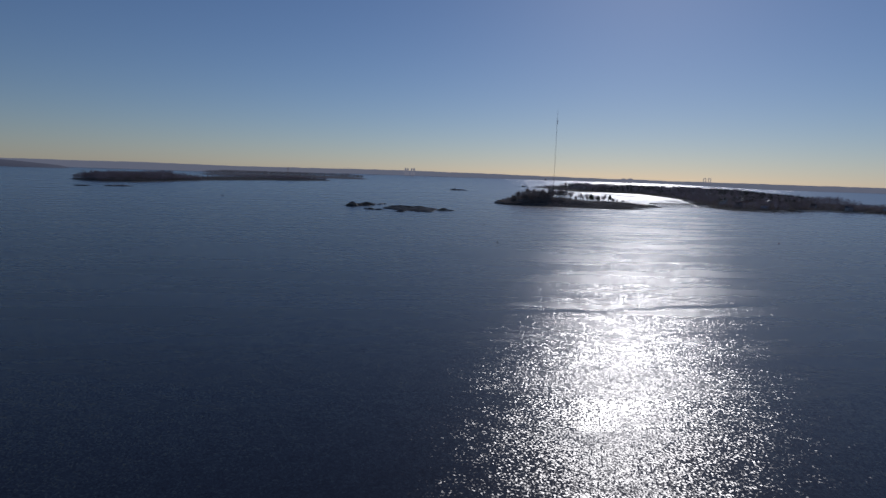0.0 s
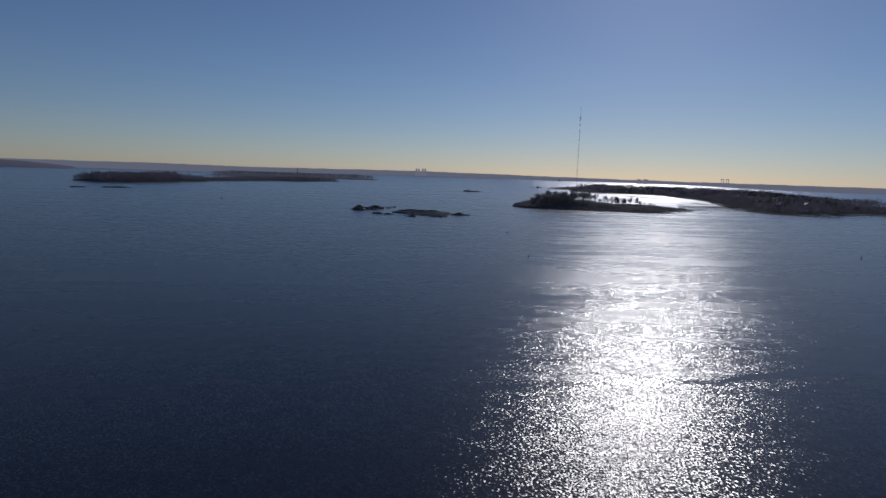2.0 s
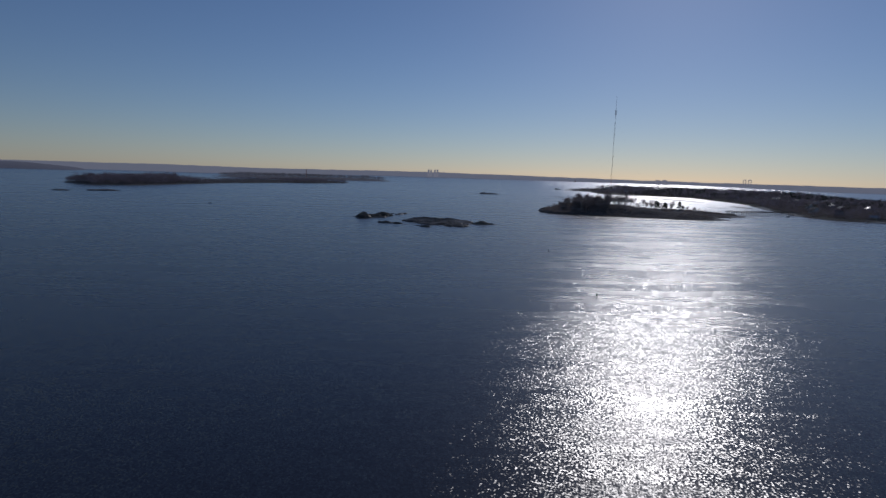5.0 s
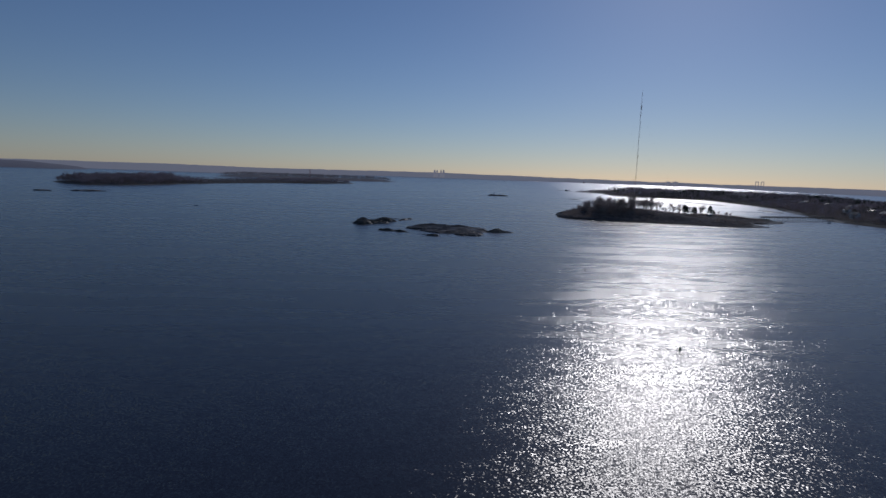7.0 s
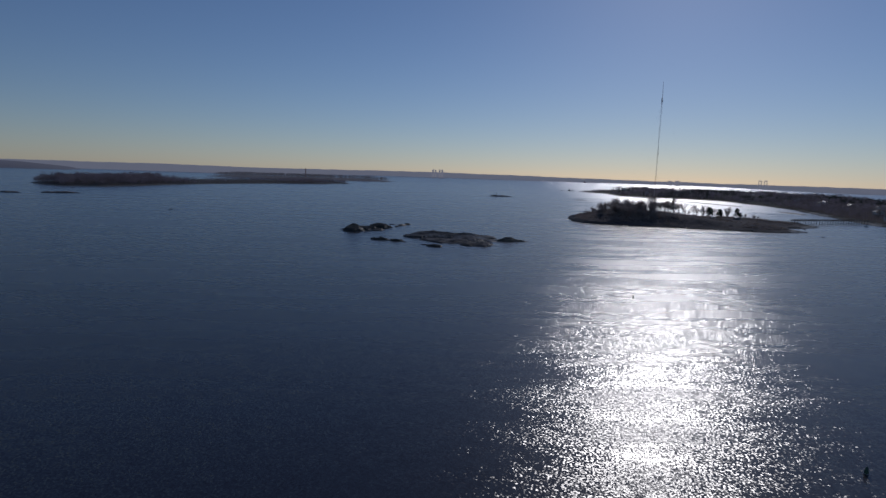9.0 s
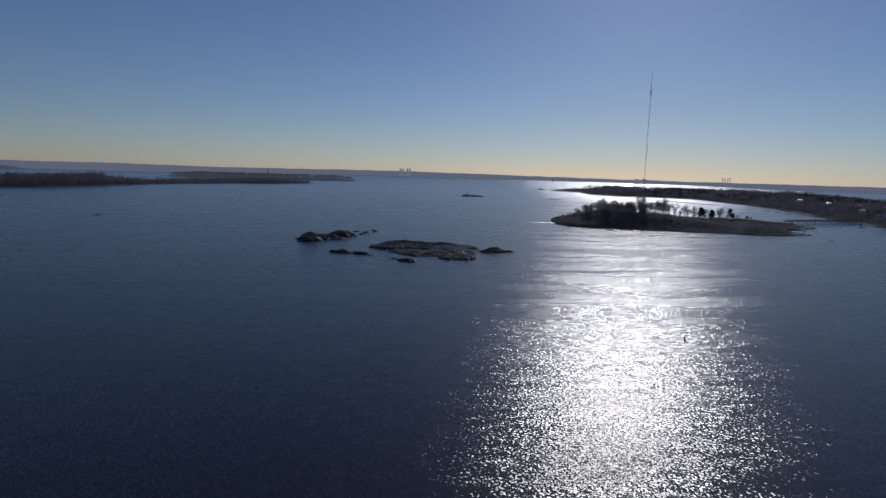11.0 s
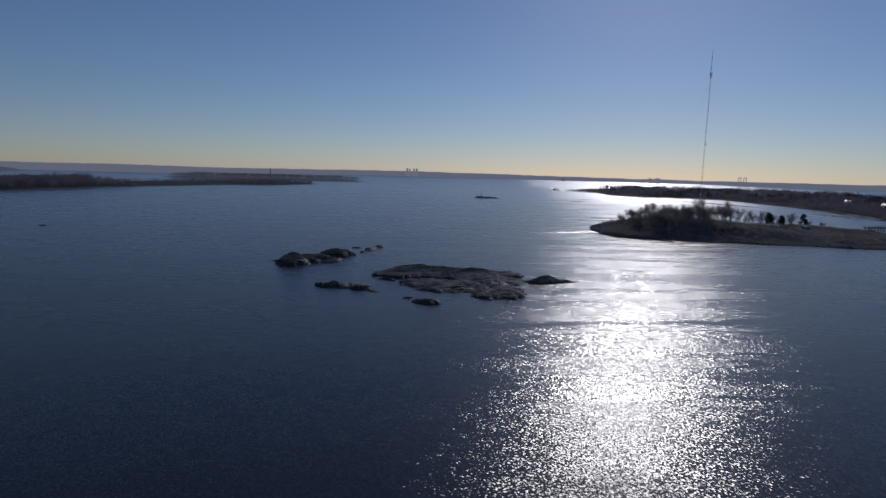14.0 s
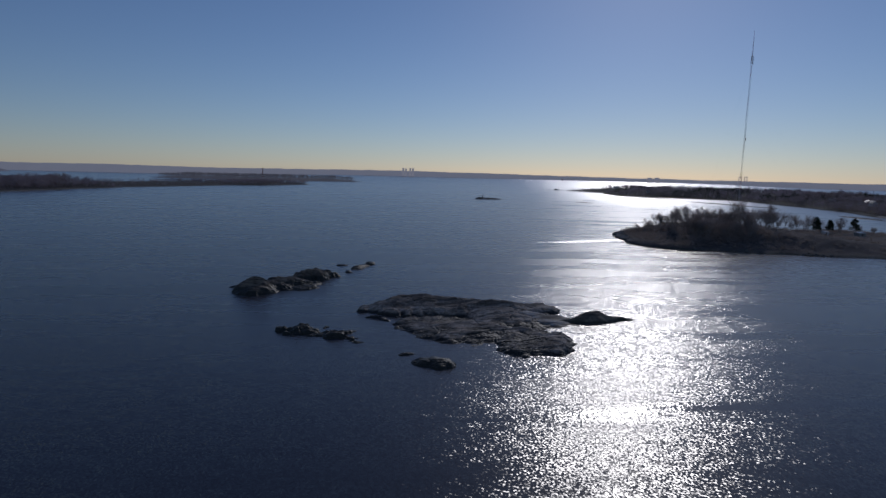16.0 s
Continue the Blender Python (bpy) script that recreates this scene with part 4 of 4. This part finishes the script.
# ---- trestle bridge ----
def trestle_bridge(x0, y0, x1, y1, deck):
    length = math.hypot(x1 - x0, y1 - y0)
    br = thing("trestle_bridge", "weathered timber trestle bridge on many piles", "bridge", "", "", pose(x0, y0, 0, 0, 0, math.degrees(math.atan2(y1 - y0, x1 - x0))))
    Form().box(-3, -2.3, deck - 0.35, length + 3, 2.3, deck, 0.06).box(-3, -2.2, deck - 0.95, length + 3, -1.8, deck - 0.352).box(-3, 1.8, deck - 0.95, length + 3, 2.2, deck - 0.352).make("deck", TIMBER, br)
    for s in (-2.15, 2.15):
        Form().box(-3, s - 0.1, deck + 0.9, length + 3, s + 0.1, deck + 1.1).box(-3, s - 0.05, deck + 0.45, length + 3, s + 0.05, deck + 0.57).make("handrail", TIMBER, br)
    n = int(length / 4.7)
    pile = None
    for k in range(n + 1):
        x = length * k / n
        for s in (-1.9, 1.9):
            f = Form().tube((x, s * 1.12, -2.0), (x, s, deck - 0.7), 0.36, 0.32, 7)
            f.make("pile", TIMBER, br)
            Form().box(x - 0.08, s * 1.13 - 0.06, deck, x + 0.08, s * 1.13 + 0.06, deck + 1.1).make("rail_post", TIMBER, br)
        Form().box(x - 0.2, -2.5, deck - 0.7, x + 0.2, 2.5, deck - 0.35).make("cap_beam", TIMBER, br)
        if k % 2 == 0:
            Form().tube((x, -2.0, 0.4), (x, 1.9, deck - 0.8), 0.09, 0.09, 4).make("brace", TIMBER, br)
    return br


trestle_bridge(480, 1022, 606, 1058, 5.0)


# ---- houses ----
def house(w, d, h, wall, roof, label, at, storeys=2, chimney=True):
    """A gabled house: walls, two roof slopes, chimney, door and windows; front towards -x."""
    t = thing("house", label, "house", "houses on the town island", "", at)
    rise = w * 0.34
    f = Form()
    i = 0
    f.v = [(-w / 2, -d / 2, -1), (w / 2, -d / 2, -1), (w / 2, d / 2, -1), (-w / 2, d / 2, -1),
           (-w / 2, -d / 2, h), (w / 2, -d / 2, h), (w / 2, d / 2, h), (-w / 2, d / 2, h), (0, -d / 2, h + rise), (0, d / 2, h + rise)]
    f.f = [(0, 3, 2, 1), (1, 2, 6, 5), (3, 0, 4, 7), (0, 1, 5, 8, 4), (2, 3, 7, 9, 6), (4, 8, 9, 7), (8, 5, 6, 9)]
    f.make("wall", wall, t)
    o, th = 0.5, 0.22
    for s in (-1, 1):
        ex, ez = s * (w / 2 + o), h - o * rise / (w / 2)
        g = Form()
        g.v = [(0, -d / 2 - o, h + rise + 0.03), (ex, -d / 2 - o, ez + 0.03), (ex, d / 2 + o, ez + 0.03), (0, d / 2 + o, h + rise + 0.03),
               (0, -d / 2 - o, h + rise + th), (ex, -d / 2 - o, ez + th), (ex, d / 2 + o, ez + th), (0, d / 2 + o, h + rise + th)]
        g.f = [(0, 3, 2, 1), (4, 5, 6, 7), (0, 1, 5, 4), (1, 2, 6, 5), (2, 3, 7, 6), (3, 0, 4, 7)]
        g.make("roof", roof, t)
    if chimney:
        Form().box(w * 0.12, d * 0.2, h, w * 0.12 + 0.8, d * 0.2 + 0.8, h + rise + 1.1, 0.08).make("chimney", WALLS[2], t, "brick chimney")
    Form().box(-w / 2 - 0.06, -0.5, 0, -w / 2 - 0.005, 0.5, 2.1).make("door", ROOFS[2], t)
    for st in range(storeys):
        z = 0.9 + 2.8 * st
        for y in (-d * 0.32, d * 0.32) if st == 0 else (-d * 0.32, 0, d * 0.32):
            win = Form().box(-w / 2 - 0.08, y - 0.6, z, -w / 2 - 0.005, y + 0.6, z + 1.4).make("window", WALLS[0], t)
            Form().box(-w / 2 - 0.10, y - 0.5, z + 0.1, -w / 2 - 0.085, y + 0.5, z + 1.3).make("pane", DARK_GLASS, win)
        for x in (-w * 0.22, w * 0.22):
            win = Form().box(x - 0.55, -d / 2 - 0.08, z, x + 0.55, -d / 2 - 0.005, z + 1.4).make("window", WALLS[0], t)
            Form().box(x - 0.45, -d / 2 - 0.10, z + 0.1, x + 0.45, -d / 2 - 0.085, z + 1.3).make("pane", DARK_GLASS, win)
    return t


def town():
    kinds = [(9, 12, 5.8, WALLS[0], ROOFS[0], "white clapboard house with a grey gabled roof"),
             (8, 10, 5.6, WALLS[1], ROOFS[2], "grey shingled house with a brown gabled roof"),
             (10, 13, 5.8, WALLS[2], ROOFS[0], "red brick house with a grey gabled roof"),
             (8, 11, 3.2, WALLS[3], ROOFS[1], "low tan house with a pale roof"),
             (9, 17, 4.2, WALLS[1], ROOFS[1], "long grey boat shed with a pale metal roof")]
    seen = [(739, 1144, 4, -17), (761, 1089, 4, -20), (702, 1152, 0, -20), (716, 1172, 0, -14), (850, 1403, 4, -19), (911, 1562, 3, -18),
            (879, 1427, 1, -15), (890, 1529, 3, 0), (1010, 1800, 4, -20), (846, 1480, 0, -10), (800, 2520, 4, 60), (640, 1000, 1, 20), (668, 965, 3, 40),
            (690, 1060, 2, -10), (655, 1075, 0, 5), (820, 1040, 1, 30), (870, 1010, 0, 50), (930, 990, 3, 70), (990, 985, 4, 80), (1060, 975, 0, 85),
            (1130, 975, 1, 95), (1200, 985, 3, 90), (780, 1200, 2, -15), (812, 1290, 0, -12), (790, 1340, 1, -18), (860, 1330, 2, 0), (900, 1640, 0, 10),
            (880, 1700, 1, 15), (760, 1985, 3, -30), (700, 2060, 0, -20), (720, 2240, 1, 10)]
    made = {}
    for x, y, k, rz in seen:
        m = pose(x, y, at_height(town_height, x, y) + 0.1, 0, 0, rz)
        if k in made:
            copy_thing(made[k], m)
        else:
            w, d, h, wall, roof, label = kinds[k]
            made[k] = house(w, d, h, wall, roof, label, m, 1 if h < 4 else 2, k != 4)


town()


def shed(x, y, fn, w, d, h, label, rz=0.0, wall=None):
    t = thing("shed", label, "shed", "", "", pose(x, y, at_height(fn, x, y), 0, 0, rz))
    Form().box(-w / 2, -d / 2, -0.6, w / 2, d / 2, h).make("wall", wall or WALLS[1], t)
    f = Form()
    f.v = [(-w / 2 - 0.3, -d / 2 - 0.3, h), (w / 2 + 0.3, -d / 2 - 0.3, h + 0.02), (w / 2 + 0.3, d / 2 + 0.3, h + 0.02), (-w / 2 - 0.3, d / 2 + 0.3, h),
           (-w / 2 - 0.3, -d / 2 - 0.3, h + 0.25), (w / 2 + 0.3, -d / 2 - 0.3, h + 0.7), (w / 2 + 0.3, d / 2 + 0.3, h + 0.7), (-w / 2 - 0.3, d / 2 + 0.3, h + 0.25)]
    f.f = [(0, 3, 2, 1), (4, 5, 6, 7), (0, 1, 5, 4), (1, 2, 6, 5), (2, 3, 7, 6), (3, 0, 4, 7)]
    f.make("roof", ROOFS[1], t, "pale flat roof")
    Form().box(-w / 2 - 0.06, -0.5, 0, -w / 2 - 0.005, 0.5, min(2.0, h - 0.2)).make("door", ROOFS[2], t)
    return t


shed(356, 988, near_height, 5, 4, 2.3, "small hut with a pale roof under the pines", 70, WALLS[0])
shed(382, 982, near_height, 7, 5, 2.4, "low grey hut with a pale flat roof in the grass", 80)


# ---- boats ----
def boat_hull(length, beam, depth):
    f = Form()
    n = 9
    for k in range(n):
        u = k / (n - 1)
        b = beam / 2 * (1 - u ** 2.6) ** 0.8 * (0.86 + 0.14 * math.sin(math.pi * u)) + 0.02
        x = (u - 0.45) * length
        sheer = depth * (0.85 + 0.35 * u * u)
        f.v += [(x, -b, sheer), (x, -b * 0.72, 0.0), (x, 0, -0.28 * depth * (1 - u ** 3)), (x, b * 0.72, 0.0), (x, b, sheer), (x, b * 0.86, sheer + 0.02), (x, b * 0.8, depth * 0.35), (x, -b * 0.8, depth * 0.35), (x, -b * 0.86, sheer + 0.02)]
    m = 9
    for k in range(n - 1):
        for j in range(m):
            f.f.append((k * m + j, k * m + (j + 1) % m, (k + 1) * m + (j + 1) % m, (k + 1) * m + j))
    f.f += [tuple(reversed(range(m))), tuple((n - 1) * m + j for j in range(m))]
    return f


def motor_boat(length, at, label, hull_mat, cabin=True):
    t = thing("motor_boat", label, "boat", "", "", at)
    boat_hull(length, length * 0.34, length * 0.13).make("hull", hull_mat, t)
    if cabin:
        c = length * 0.1
        Form().box(-0.1 * length, -c, length * 0.07, 0.22 * length, c, length * 0.24, 0.12).make("cabin", HULL_WHITE, t)
        Form().box(0.222 * length, -c * 0.8, length * 0.16, 0.228 * length, c * 0.8, length * 0.22).make("windscreen", DARK_GLASS, t)
        Form().box(-0.13 * length, -c * 1.1, length * 0.245, 0.24 * length, c * 1.1, length * 0.26).make("roof", HULL_WHITE, t)
    Form().box(-0.47 * length, -0.2, length * 0.02, -0.43 * length, 0.2, length * 0.16, 0.05).make("outboard_motor", ROOFS[0], t)
    return t


motor_boat(4.3, pose(-284, 946, 0.05, 0, 0, 15), "small moored motor boat with a dark hull and white cabin", ROOFS[0])
motor_boat(5.0, pose(357, 904, at_height(near_height, 357, 904) + 0.25, 4, 3, 160), "white open skiff hauled up on the shingle", HULL_WHITE, False)
for x, y, s, rz in ((640, 905, 7, 20), (668, 908, 8, 40), (700, 925, 6.5, 10), (850, 955, 9, 80), (880, 945, 7.5, 60), (912, 935, 8, 95), (950, 928, 9, 90), (985, 922, 7, 85), (1020, 916, 8, 100), (575, 1018, 6, 30), (560, 1000, 6, -20)):
    motor_boat(s, pose(x, y, 0.05, 0, 0, rz), "white motor boat lying off the town shore", HULL_WHITE)


def dock(x, y, rz, length):
    t = thing("dock", "weathered timber dock on piles", "dock", "docks along the town shore", "", pose(x, y, 0, 0, 0, rz))
    Form().box(0, -1.2, 1.2, length, 1.2, 1.45).make("deck", TIMBER, t)
    for k in range(int(length / 6) + 1):
        for s in (-1.05, 1.05):
            Form().tube((k * 6 + 0.3, s, -2), (k * 6 + 0.3, s, 2.6), 0.16, 0.15, 6).make("pile", TIMBER, t)
    return t


dock(655, 925, -80, 42)
dock(900, 965, -88, 48)
dock(975, 950, -92, 50)
dock(585, 2470, 160, 60)


# ---- buoys ----
def buoy(x, y, s, mat, label, tilt):
    t = thing("buoy", label, "buoy", "channel buoys", "", pose(x, y, 0, tilt, 0, 0))
    Form().turned(((0.25 * s, -0.5 * s), (0.42 * s, -0.25 * s), (0.42 * s, 0.75 * s), (0.38 * s, 0.82 * s), (0.16 * s, 1.55 * s), (0.1 * s, 1.62 * s)), 14).make("float", mat, t, "", True)
    Form().turned(((0.43 * s, 0.02 * s), (0.47 * s, 0.06 * s), (0.47 * s, 0.16 * s), (0.43 * s, 0.2 * s)), 14).make("collar", GALV, t)
    Form().tube((-0.1 * s, 0, 1.6 * s), (0.1 * s, 0, 1.75 * s), 0.03 * s, 0.03 * s, 5).make("lifting_eye", GALV, t)
    return t


buoy(77.5, 399.3, 0.85, BUOY_GREEN, "dark green channel buoy leaning in the glitter", 4)
buoy(316, 429, 0.9, BUOY_RED, "faded red channel buoy on calm water", -3)
buoy(89, 539.5, 0.8, BUOY_GREEN, "small dark mooring buoy in the glitter", 2)


# ---- marks far off ----
def beacon(x, y, z, h):
    t = thing("beacon", "small dark daybeacon on a rock islet", "beacon", "", "", pose(x, y, z))
    Form().turned(((1.6, -1.0), (1.4, 0.8), (1.2, 1.0)), 8).make("footing", CONCRETE, t)
    Form().tube((0, 0, 0.9), (0, 0, h), 0.35, 0.25, 7).make("post", TIMBER, t)
    Form().box(-1.0, -0.12, h - 0.2, 1.0, 0.12, h + 1.5).make("board", ROOFS[0], t)


beacon(173, 1666, 4.2, 3.0)


def lighthouse(x, y):
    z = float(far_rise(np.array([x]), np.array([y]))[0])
    t = thing("lighthouse", "dark little lighthouse on a stone base, far off", "lighthouse", "", "", pose(x, y, z))
    Form().turned(((11, -2), (10, 2.5), (9, 3)), 12).make("base", CONCRETE, t)
    Form().box(-4, -4, 3, 4, 4, 8, 0.3).make("keeper_house", WALLS[2], t)
    Form().turned(((2.2, 3), (1.8, 12), (2.4, 12.2), (1.5, 12.5), (1.5, 14), (0.2, 15.5)), 10, (-3, 0)).make("tower", WALLS[2], t)


lighthouse(1225, 4600)


def tower_block(x, y, w, d, top, label):
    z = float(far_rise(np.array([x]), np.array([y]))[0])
    t = thing("tower_block", label, "building", "tower blocks on the far shore", "", pose(x, y, z))
    h = top - z
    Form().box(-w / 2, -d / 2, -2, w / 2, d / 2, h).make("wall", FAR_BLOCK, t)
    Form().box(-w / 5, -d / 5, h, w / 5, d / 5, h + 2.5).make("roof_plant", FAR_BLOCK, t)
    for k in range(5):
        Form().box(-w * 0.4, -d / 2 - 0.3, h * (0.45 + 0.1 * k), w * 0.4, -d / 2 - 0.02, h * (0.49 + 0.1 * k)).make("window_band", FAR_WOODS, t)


for x, w, top in ((63, 15, 83), (83, 13, 81), (115, 13, 83), (136, 15, 84)):
    tower_block(x, 4860, w, 14, top, "hazy grey tower block, one of four")


def bridge_tower(x, y, w, top):
    t = thing("bridge_tower", "hazy steel portal tower of a far suspension bridge", "bridge", "towers of the far bridge", "", pose(x, y, 0))
    for s in (-1, 1):
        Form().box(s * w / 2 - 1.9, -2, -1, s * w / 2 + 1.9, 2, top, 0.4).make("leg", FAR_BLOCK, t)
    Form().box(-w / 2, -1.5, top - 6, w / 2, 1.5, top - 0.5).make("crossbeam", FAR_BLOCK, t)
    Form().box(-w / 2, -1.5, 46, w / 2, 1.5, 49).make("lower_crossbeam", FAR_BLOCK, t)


bridge_tower(2608, 4615, 21, 80)
bridge_tower(2652, 4615, 21, 81)


def chimney_stack(x, y, h):
    z = at_height(back_height, x, y)
    t = thing("chimney_stack", "tall thin brick chimney stack above the woods", "chimney", "", "", pose(x, y, z))
    Form().turned(((2.6, -1), (2.4, 4), (1.5, h - 1.5), (1.8, h - 1.2), (1.8, h)), 12).make("shaft", WALLS[2], t)
    Form().box(-5, -4, -1, 5, 4, 5, 0.2).make("boiler_house", WALLS[2], t)


chimney_stack(-635, 3330, 44)


for x, w, top in ((1890, 32, 54), (1947, 36, 56)):
    tower_block(x, 4600, w, 16, top, "hazy long slab of buildings on the far shore")
shed(-733, 2345, wood_height, 16, 9, 5, "low grey building on the wooded island", 30)
shed(-623, 2392, wood_height, 22, 10, 4.5, "long low grey building on the wooded island", 20)
shed(-373, 2495, wood_height, 9, 7, 6, "pale little pump house near the water", 10, WALLS[0])


def barge(x, y, rz):
    t = thing("work_barge", "dark work barge with a wheelhouse and a derrick post", "boat", "", "", pose(x, y, 0, 0, 0, rz))
    Form().box(-14, -4.5, -0.8, 14, 4.5, 1.8, 0.4).make("hull", ROOFS[0], t)
    Form().box(-11, -2.6, 1.8, -4, 2.6, 5.6, 0.3).make("wheelhouse", WALLS[1], t)
    Form().box(-11.4, -2.9, 5.6, -3.6, 2.9, 5.85).make("roof", ROOFS[0], t)
    Form().tube((5, 0, 1.8), (5, 0, 11), 0.35, 0.2, 7).make("derrick_post", TIMBER, t)
    Form().tube((5, 0, 3.2), (12, 0, 8.5), 0.2, 0.12, 6).make("boom", TIMBER, t)


barge(572, 2500, 25)
shed(768, 2458, town_height, 16, 10, 6, "white-walled boathouse near the low spit", 25, WALLS[0])
